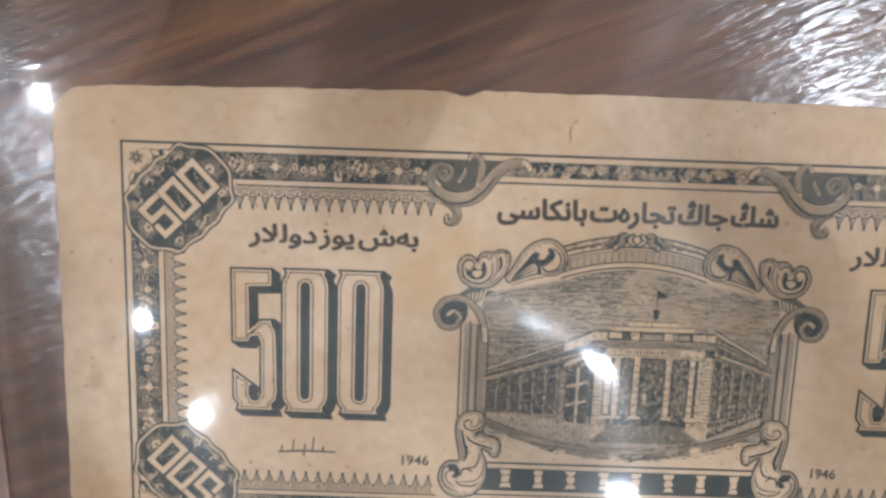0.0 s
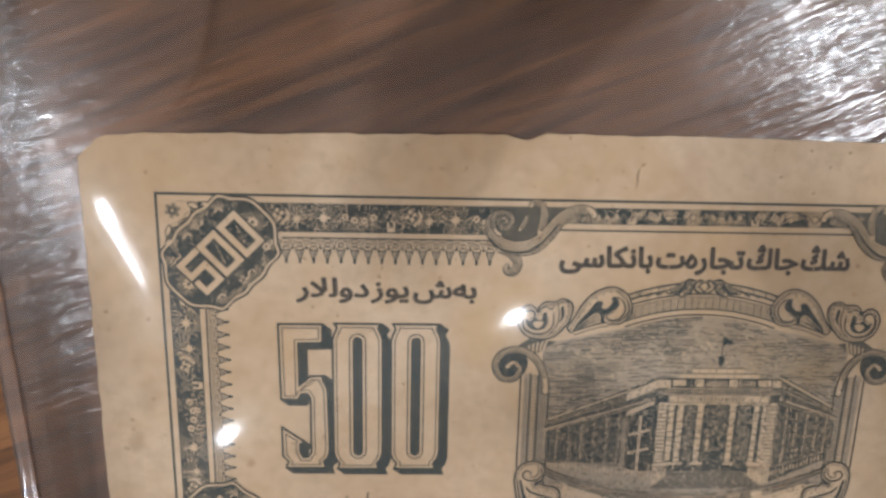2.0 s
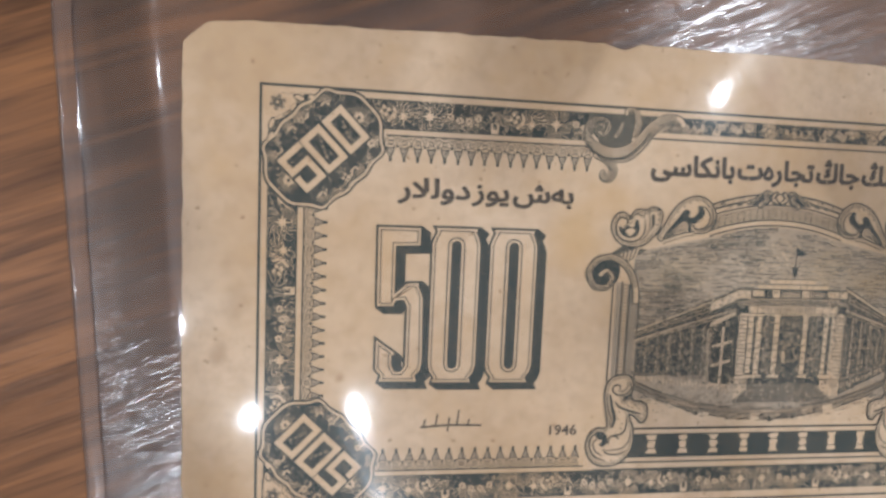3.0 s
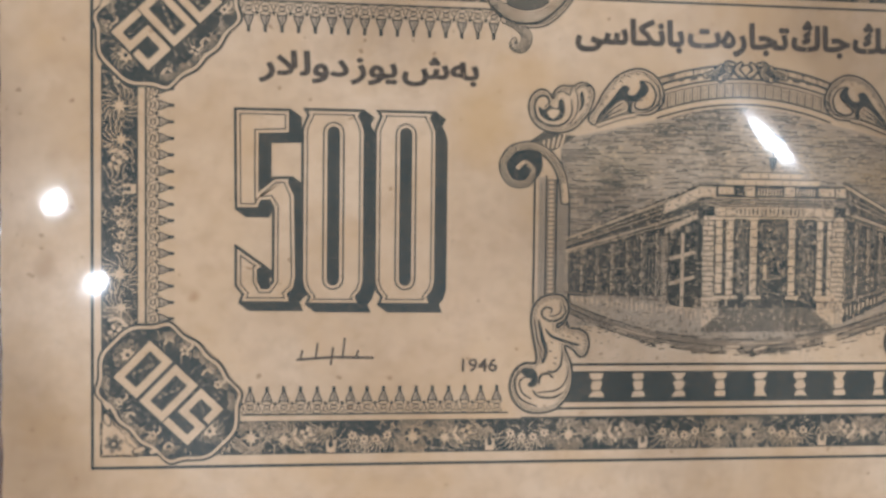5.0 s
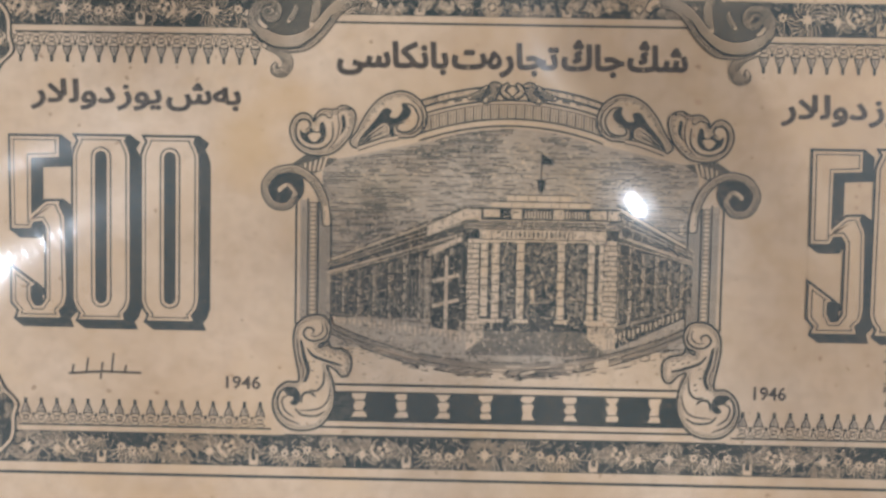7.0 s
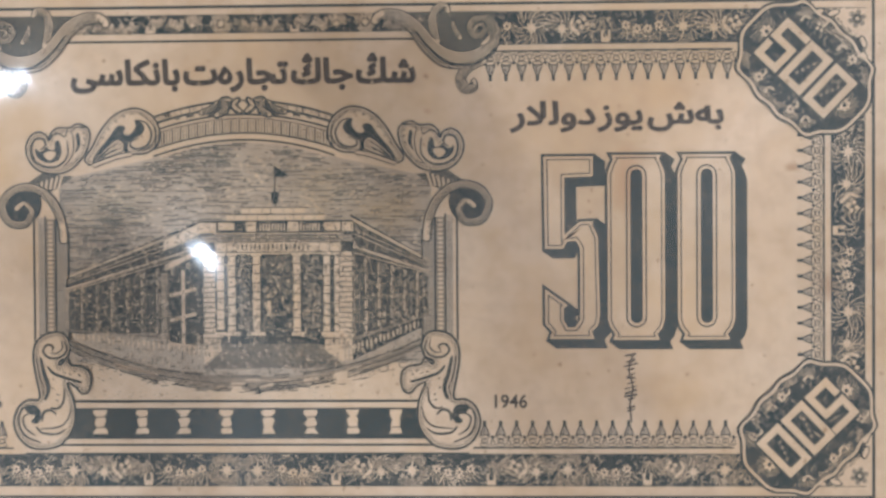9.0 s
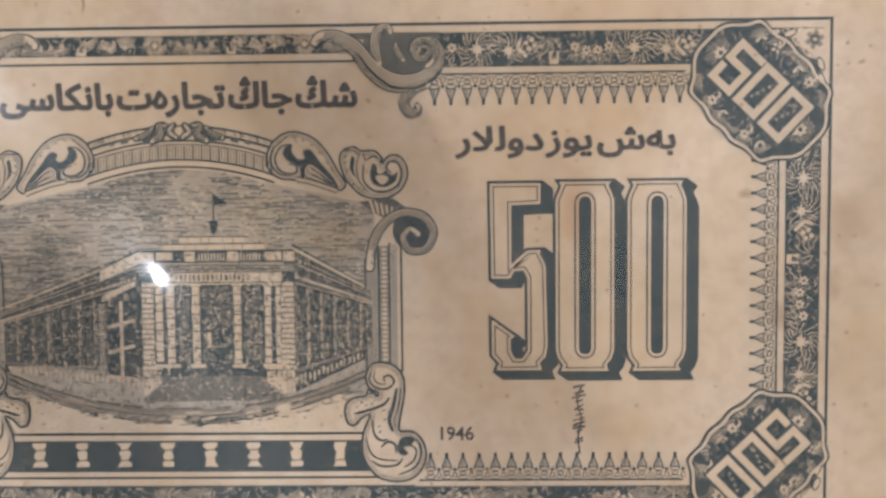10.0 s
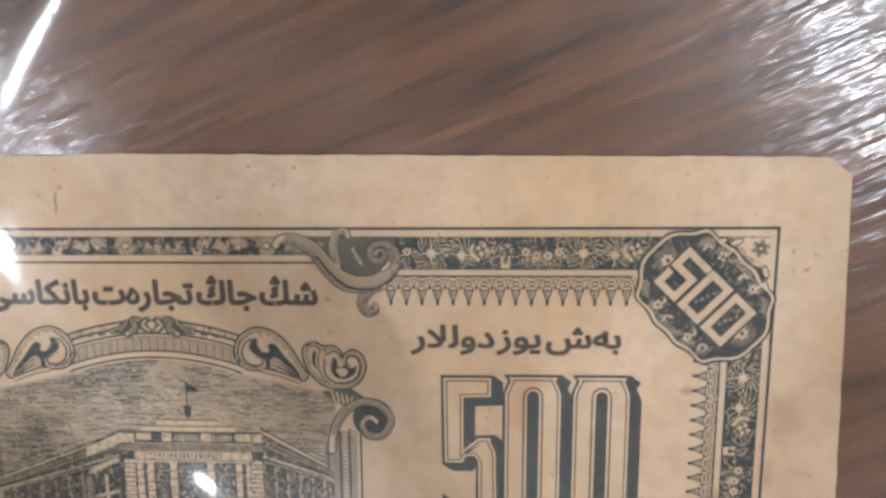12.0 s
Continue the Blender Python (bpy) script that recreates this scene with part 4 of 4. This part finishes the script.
# the baluster rail under the picture
p = Print()
p.rect(CX - 21.0, -50.35, CX + 21.7, -46.75, DARK, 3)
p.ribbon(((CX - 21.0, -45.95), (CX + 21.7, -45.95)), 0.26, DARK, 3)
p.rect(CX - 21.0, -46.7, CX + 21.7, -46.12, BARE, 3)
p.rect(CX - 22.0, -50.9, CX + 22.0, -50.38, BARE, 3)
p.ribbon(((CX - 24.0, -51.05), (CX + 24.0, -51.05)), 0.24, DARK, 3)
p.rect(CX - 24.0, -51.95, CX + 24.0, -51.2, BARE, 3)
p.ribbon(((CX - 26.0, -52.08), (CX + 26.0, -52.08)), 0.22, DARK, 3)
rail = p.link("baluster_rail", note_ob, "dark rail between two bare lines")
for k in range(8):
    x = -16.7 + 4.95 * k
    d = Print()
    shape = (0.78, 0.72, 0.46, 0.66, 0.7, 0.46, 0.78, 0.84)
    state = random.Random(20 + k)
    ys = [-46.95 - 0.4 * i for i in range(8)]
    edge = [s * state.uniform(0.75, 1.2) for s in shape]
    d.poly([(x + e, yy) for e, yy in zip(edge, ys)] + [(x - e * state.uniform(0.6, 1.1), yy) for e, yy in reversed(list(zip(edge, ys)))], BARE, 4)
    for i in (2, 5):
        if state.random() < 0.8:
            d.ribbon(((x - 0.6, ys[i] - 0.1), (x + 0.6, ys[i])), 0.12, DARK, 5)
    d.link("baluster", rail, "bare uneven baluster")

# the frame of the picture: arch, scrolls, columns and feet, the same on both sides
p = Print()
steps = [CX - 10.6 + 21.2 * i / 40 for i in range(41)]


def arc(base, x0=-10.6, x1=10.6, n=30):
    return [(CX + x0 + (x1 - x0) * i / n, arch(CX + x0 + (x1 - x0) * i / n, base)) for i in range(n + 1)]


p.ribbon(arc(-13.2), 5.2, BARE, 2)
p.ribbon(arc(-10.95), 0.26, DARK, 3)
p.ribbon(arc(-11.75), 0.3, DARK, 3)
p.ribbon(arc(-12.55), 0.24, DARK, 3)
p.ribbon(arc(-13.0), 0.14, DARK, 3)
for k in range(64):
    x = CX - 10.3 + 20.6 * k / 63
    p.ribbon(((x, arch(x, -13.15)), (x, arch(x, -14.6))), 0.1 + 0.08 * (k % 3 == 0), DARK, 4)
p.ribbon(arc(-14.7), 0.2, DARK, 4)
p.ribbon(arc(-15.1), 0.55, BARE, 4)
p.ribbon(arc(-15.5), 0.24, DARK, 4)
for s in (-1, 1):
    for a, b, wide in ((2.4, 4.2, 1.1), (5.8, 6.7, 0.6), (7.4, 8.0, 0.4)):
        p.ribbon(arc(-11.9, *sorted((s * a, s * b)), 6), wide, MID, 4)
    p.leaf([(CX + s * 4.9, -12.3), (CX + s * 3.7, -11.9), (CX + s * 3.0, -11.1)], 0.5, 6, 1, 0.2)
    p.leaf([(CX + s * 3.1, -12.6), (CX + s * 2.1, -12.0), (CX + s * 2.3, -11.0), (CX + s * 1.5, -10.9)], 0.6, 6, 1, 0.25)
    p.leaf([(CX + s * 0.4, -12.2), (CX + s * 1.1, -11.6), (CX + s * 0.6, -10.8)], 0.45, 6, 0, 0.25)
p.ellipse(CX, -11.5, 0.4, 0.5, BARE, 8)
for k in range(70):
    x = CX - 10.4 + 20.8 * rng.random()
    p.ribbon(((x, arch(x, -11.1)), (x + 0.12, arch(x, -11.1) - rng.uniform(0.2, 0.7))), 0.07, DARK, 5)
p.link("arch", note_ob, "engraved arch with a hatched strip and leaf ornament")

for s in (-1, 1):
    def flip(x, y, s=s):
        return (CX + s * x, y)

    # volute beside the arch: a broad rolled leaf with a palmette in its dark hollow
    q = Print(flip)
    q.shape([(13.24, -17.1), (11.22, -16.89), (9.93, -15.67), (9.87, -14.15), (10.62, -12.71), (12.21, -11.78), (13.89, -11.93), (15.45, -12.78), (16.77, -14.35), (17.75, -16.15), (18.63, -17.61), (17.72, -18.31), (15.26, -17.57)], 4)
    q.poly(spline([(13.86, -13.94), (14.76, -13.77), (15.86, -15.23), (17.4, -17.04), (17.61, -18.16), (15.73, -16.24), (14.73, -15.33), (14.05, -15.77), (14.08, -16.66), (13.52, -16.83), (13.53, -15.87), (12.93, -15.31), (12.15, -14.96), (11.6, -14.17), (11.95, -13.4), (12.74, -13.19), (12.62, -13.85), (13.28, -14.75), (14.07, -14.65)], 4, True), DARK, 6)
    q.shape([(14.1, -16.62), (14.07, -15.81), (14.73, -15.37), (15.73, -16.01), (17.5, -17.87), (15.94, -17.4), (14.71, -16.94)], 7, 0.14)
    for path in ([(14.84, -15.82), (15.95, -16.57), (17.28, -17.77)], [(14.72, -16.33), (15.72, -16.95), (17.05, -17.7)]):
        q.stroke(path, 0.16, 9)
    q.stroke([(12.63, -13.12), (11.46, -13.39), (10.74, -14.61), (11.15, -15.91), (12.31, -16.46), (13.21, -16.16), (13.04, -15.49), (12.26, -15.3)], 0.26, 8)
    q.stroke([(11.97, -12.44), (10.55, -13.71), (10.31, -15.05), (11.01, -16.29), (12.46, -16.77)], 0.16, 8)
    q.ribbon(spline([(13.06, -17.05), (14.81, -17.38), (17.72, -18.4)]), 0.62, DARK, 6)
    q.ribbon(spline([(13.06, -17.05), (14.81, -17.38), (17.72, -18.4)]), 0.34, BARE, 7)
    q.ticks([(11.97, -12.4), (12.98, -12.37), (13.99, -12.69), (14.88, -13.26), (15.76, -14.12), (16.53, -15.13), (17.08, -15.92)], 8, 0.05)
    q.link("volute", note_ob, "curled acanthus leaf in engraved lines")
    # rosette scroll
    q = Print(flip)
    q.shape([(20.63, -18.98), (19.08, -17.62), (18.31, -16.27), (18, -14.71), (18.46, -13.82), (19.58, -13.5), (20.47, -13.96), (21.82, -13.93), (22.7, -14.72), (22.85, -15.44), (23.26, -14.73), (24.16, -14.41), (25.11, -14.98), (25.59, -16.25), (25.24, -17.7), (24.21, -18.8), (22.64, -19.27)], 4)
    q.poly(spline([(21.68, -15.42), (21.37, -16.75), (21.88, -17.76), (23.11, -18), (24.23, -17.35), (24.47, -16.35), (23.91, -16.68), (23.46, -16.45), (23.13, -16.11), (22.79, -16.44), (22.23, -16.43), (22.13, -15.65)], 4, True), DARK, 6)
    q.poly(spline([(22, -16.81), (22.9, -16.66), (23.45, -17), (23.11, -17.56), (22.55, -17.66)], 4, True), BARE, 7)
    q.poly(spline([(19.34, -14.54), (19.14, -15.95), (19.8, -16.91), (19.55, -15.95), (19.68, -14.84)], 4, True), DARK, 6)
    for path, wide in (([(20.68, -15.41), (20.65, -17.19), (21.71, -18.36), (23.32, -18.45), (24.56, -17.69), (24.92, -16.35), (24.48, -15.3), (23.59, -15.22), (23.2, -15.84), (23.8, -16.45)], 0.28), ([(20.2, -14.29), (19.89, -15.62), (20.16, -17.3), (21.19, -18.54)], 0.16), ([(18.46, -13.93), (19.58, -13.88), (20.06, -14.29)], 0.16), ([(20.69, -14.18), (20.91, -14.97), (21.69, -14.58), (22.47, -14.88), (22.65, -15.39)], 0.18)):
        q.stroke(path, wide, 8)
    q.ticks([(18.67, -14.54), (18.66, -15.2), (18.83, -16.01), (19.52, -17.62), (20.15, -18.08), (20.64, -18.31)], 8, 0.05)
    q.link("rosette_scroll", note_ob, "curled leaf rosette in engraved lines")
    # neck, side volute and column
    q = Print(flip)
    q.poly([(20.0, -19.6), (23.8, -19.2), (26.4, -21.0), (24.4, -22.2), (22.0, -21.0)], MID, 3)
    for k in range(7):
        q.ribbon(((21.3 + k * 0.62, -19.4 - k * 0.2), (21.8 + k * 0.5, -20.9 - k * 0.1)), 0.26, BARE, 4)
    q.ellipse(26.3, -22.9, 2.45, 2.45, DARK, 4, 24)
    q.leaf([(21.2, -27.0), (21.6, -24.4), (22.8, -22.2), (24.9, -20.9), (27.2, -21.3), (28.4, -23.0), (27.6, -24.9), (25.8, -25.1), (25.0, -23.8), (25.8, -22.8), (26.7, -23.3)], lambda f: 0.8 - 0.25 * f, 6, 1, 0.2)
    q.link("side_volute", note_ob, "open scroll in engraved lines")
    q = Print(flip)
    q.rect(20.7, -38.9, 24.7, -24.6, BARE, 2)
    q.rect(20.7, -38.9, 22.1, -25.0, PALE, 3)
    q.ribbon(((20.7, -38.9), (20.7, -26.0)), 0.22, DARK, 4)
    q.ribbon(((22.2, -38.9), (22.2, -24.6)), 0.26, DARK, 4)
    q.ribbon(((23.4, -38.9), (23.4, -24.2)), 0.2, DARK, 4)
    q.rect(23.5, -38.9, 24.3, -24.4, PALE, 3)
    q.ribbon(((24.75, -38.9), (24.75, -24.6)), 0.24, DARK, 4)
    q.rect(22.35, -38.9, 23.3, -24.6, THIN, 3)
    for k in range(27):
        q.ellipse(22.82, -25.0 - k * 0.52, 0.34, 0.17, BARE, 5, 8)
    for k in range(48):
        yy = -25.2 - k * 0.285
        q.ribbon(((20.85, yy), (22.0, yy - 0.05)), 0.08, DARK, 4)
        q.ribbon(((23.6, yy), (24.2, yy - 0.05)), 0.06, DARK, 4)
    q.link("side_column", note_ob, "narrow beaded column in engraved lines")
    # foot: an upper curl, a leaf towards the picture and a large lower curl
    q = Print(flip)
    q.shape([(22.16, -37.8), (21.08, -38.22), (20.59, -39.4), (20.94, -40.7), (21.9, -41.24), (21.79, -41.67), (20.94, -40.91), (20.5, -41.66), (19.21, -41.87), (18.34, -42.51), (18.17, -43.7), (18.52, -44.78), (19.27, -45), (20.03, -44.19), (21.01, -43.82), (20.23, -45.87), (20.09, -48.04), (20.71, -49.77), (21.99, -51.08), (23.7, -51.52), (25.43, -51.31), (26.73, -50.23), (27.33, -48.51), (26.88, -46.77), (25.71, -45.8), (24.53, -45.79), (24.26, -45.03), (24.67, -42.88), (24.95, -40.94), (24.71, -39.22), (23.66, -38.14)], 5, 0.28)
    q.poly(spline([(24.3, -46.76), (25.06, -46.29), (26.02, -46.66), (25.52, -47.42), (24.83, -47.58), (25.29, -48.28), (24.6, -48.54), (24.07, -47.84)], 4, True), DARK, 7)
    for path, wide in (
        ([(21.29, -38.87), (20.95, -39.84), (21.69, -40.7), (22.98, -40.82), (23.78, -40.07), (23.32, -39.32), (22.57, -39.53), (22.77, -40.02)], 0.26),
        ([(21.65, -38.72), (21.49, -39.62), (22.13, -40.28), (22.94, -40.24)], 0.18),
        ([(24.1, -40.72), (23.64, -42.87), (23.19, -44.38), (23.6, -45.78)], 0.5),
        ([(24.52, -40.72), (24.24, -42.87), (23.69, -44.38), (23.99, -45.46)], 0.16),
        ([(19.18, -43.7), (20.8, -43.28), (22.53, -42.65), (23.29, -41.79)], 0.34),
        ([(21.32, -44.37), (21.41, -45.88), (22.15, -46.75), (23.01, -46.64)], 0.26),
        ([(20.54, -46.52), (20.95, -48.04), (22.02, -48.91), (24.16, -49.14)], 0.2),
        ([(21.15, -49.12), (22.22, -49.74), (23.94, -49.61), (24.7, -48.82)], 0.26),
        ([(25.49, -46.25), (26.55, -47.2), (26.68, -48.72), (25.87, -50.01), (24.14, -50.76)], 0.26),
        ([(25.26, -47.2), (26.22, -47.85), (25.88, -49.15), (24.8, -49.9)], 0.22),
        ([(22.25, -47.51), (22.9, -46.97), (23.76, -47.19), (23.96, -48.27)], 0.3),
    ):
        q.stroke(path, wide, 8)
    q.ticks([(22.06, -45.13), (22.16, -45.78), (22.58, -43.29), (22.68, -44.37), (23.16, -43.41), (21.24, -42.53), (20.59, -42.68), (20.06, -42.42), (19.52, -42.84)], 8, 0.06)
    q.link("foot_scroll", note_ob, "double curled foot in engraved lines")
    # great scroll in the top border: a long stem that swells and rolls up, a plume, a tongue and a hanging curl
    q = Print(lambda x, y, s=s: (0.2 + s * x, y))
    q.poly([(19.5, -0.9), (29.6, -0.9), (29.8, -4.6), (27.5, -5.6), (24.0, -5.6), (21.5, -3.9), (20.0, -2.5)], MID, 4)
    q.leaf([(28.26, -6.64), (26.56, -7.35), (25.6, -8.59), (26.11, -9.76), (27.07, -9.66), (27.07, -8.93)], 0.95, 6, 2)
    q.leaf([(22.89, -4.56), (22.39, -2.25), (22.84, -0.79), (23.69, -0.38), (24.21, -0.92)], 0.95, 6, 2)
    q.leaf([(25.55, -3.97), (24.82, -2.91), (24.83, -2.18)], 0.6, 6, 1)
    q.leaf(spline([(15.72, -1.88), (16.47, -1.27), (18.17, -1.34), (20.06, -2.42), (21.94, -4.75), (23.82, -6.21), (26.15, -6.5), (28.27, -5.69), (29.45, -4.25), (29.36, -2.57), (28.11, -1.71), (26.73, -2.11), (26.51, -3.05), (27.24, -3.9), (28.19, -3.7), (28.41, -3.02), (27.78, -2.71)]), lambda f: (0.8 + 3.6 * f if f < 0.32 else max(0.36, 1.95 - 4.2 * (f - 0.32))), 7, 4, 0.17)
    q.stroke([(20.48, -3.16), (21.93, -5.17), (23.82, -6.67), (25.93, -7.13), (28.05, -6.63), (29.76, -5.09)], 0.3, 11)
    q.leaf(spiral(27.7, -3.0, 1.75, 0.3, -75, 1.7), 0.55, 9, 1, 0.13)
    q.link("border_scroll", note_ob, "large acanthus scroll in engraved lines")


# ---- the clear sleeve over the note ----
sleeve = thing("plastic_sleeve", "clear glossy plastic sleeve, slightly wavy, with a welded side seam", "sleeve")
SLEEVE_R, SLEEVE_T, SLEEVE_B = 112.0, 74.0, -84.0


def sleeve_left(y):
    return -97.4 + 0.055 * (5.0 - y)


# broad swells of the loose front sheet, in millimetres, every 18 mm across from -90 and every 16.7 mm up from -60
SWELLS = (
    (-2.16, -0.89, 1.38, -0.66, 0.11, 0.38, 2.25, 1.07, -0.22, -0.04, 0.19),
    (0.63, 1.01, -1.65, -1.57, -0.73, -1.96, -0.79, -1.01, -0.63, 0.10, 0.73),
    (-1.10, 1.71, 1.17, 0.86, -1.66, 3.43, 1.36, -1.70, -0.69, -0.88, 0.67),
    (-2.53, -0.10, -2.03, 1.73, -0.58, 0.05, -1.05, -0.25, -0.74, -1.86, -0.14),
    (1.28, 3.01, -2.15, 0.86, 2.38, -0.45, -2.74, -1.32, -0.51, -0.41, -0.31),
    (-2.21, -0.12, -1.42, -1.94, -0.17, 2.21, 0.68, -0.78, -0.73, -1.42, -0.52),
    (-0.25, 0.04, -0.39, -1.52, -1.37, 1.90, 2.21, 0.19, -0.82, -1.25, -0.10),
)


def film_height(x, y):
    """Millimetres over the print: broad swells with slanting ripples, pressed down at the welded edge."""
    h = 5.41
    for j, row in enumerate(SWELLS):
        for i, rise in enumerate(row):
            h += rise * math.exp(-((x + 90.0 - 18.0 * i) ** 2 + (y + 60.0 - 100.0 / 6 * j) ** 2) / 578.0)
    h += 0.02 * math.sin((x + 0.8 * y) / 3.7 + 0.8 * math.sin(y / 9.0))
    h += 0.05 * noise.noise(Vector((x / 9.0, y / 9.0, 0.3)))
    ridge = math.hypot(x + 84.0, y - 25.0) - 16.0
    h += 0.22 * math.exp(-(ridge / 1.5) ** 2)
    near = min(1.0, max(0.0, (x - sleeve_left(y) - 2.0) / 12.0))
    return -0.15 + (max(h, 0.45) + 0.15) * near * near * (3 - 2 * near)


def film_grid(name, nx, ny, height, x0, mat, label):
    bm = bmesh.new()
    grid = []
    for j in range(ny + 1):
        y = SLEEVE_B + (SLEEVE_T - SLEEVE_B) * j / ny
        a = sleeve_left(y) + x0
        row = []
        for i in range(nx + 1):
            x = a + (SLEEVE_R - a) * i / nx
            row.append(bm.verts.new((x / 1000, y / 1000, height(x, y) / 1000)))
        grid.append(row)
    for j in range(ny):
        for i in range(nx):
            f = bm.faces.new((grid[j][i], grid[j][i + 1], grid[j + 1][i + 1], grid[j + 1][i]))
            f.smooth = True
    return part(name, bm, mat, sleeve, label)


film_grid("front_film", 200, 150, film_height, 2.2, FILM, "clear wavy front sheet")
film_grid("back_film", 2, 2, lambda x, y: -0.4, 2.2, BACK_FILM, "clear, slightly milky back sheet")
bm = bmesh.new()
last = None
for j in range(121):
    y = SLEEVE_B + (SLEEVE_T - SLEEVE_B) * j / 120
    a = sleeve_left(y) + 0.12 * noise.noise(Vector((0, y / 6.0, 2.0)))
    ring = [bm.verts.new(((a + dx) / 1000, y / 1000, (z + (0.05 * noise.noise(Vector((dx, y / 4.0, 5.0))) if z > 0 else 0)) / 1000)) for dx, z in ((0.0, -0.5), (0.05, -0.1), (0.35, 0.16), (0.75, 0.1), (1.2, -0.05), (1.7, 0.06), (2.2, -0.15))]
    if last:
        for i in range(6):
            bm.faces.new((last[i], last[i + 1], ring[i + 1], ring[i])).smooth = True
    last = ring
part("seam", bm, SEAM, sleeve, "narrow welded ridge along the edge")
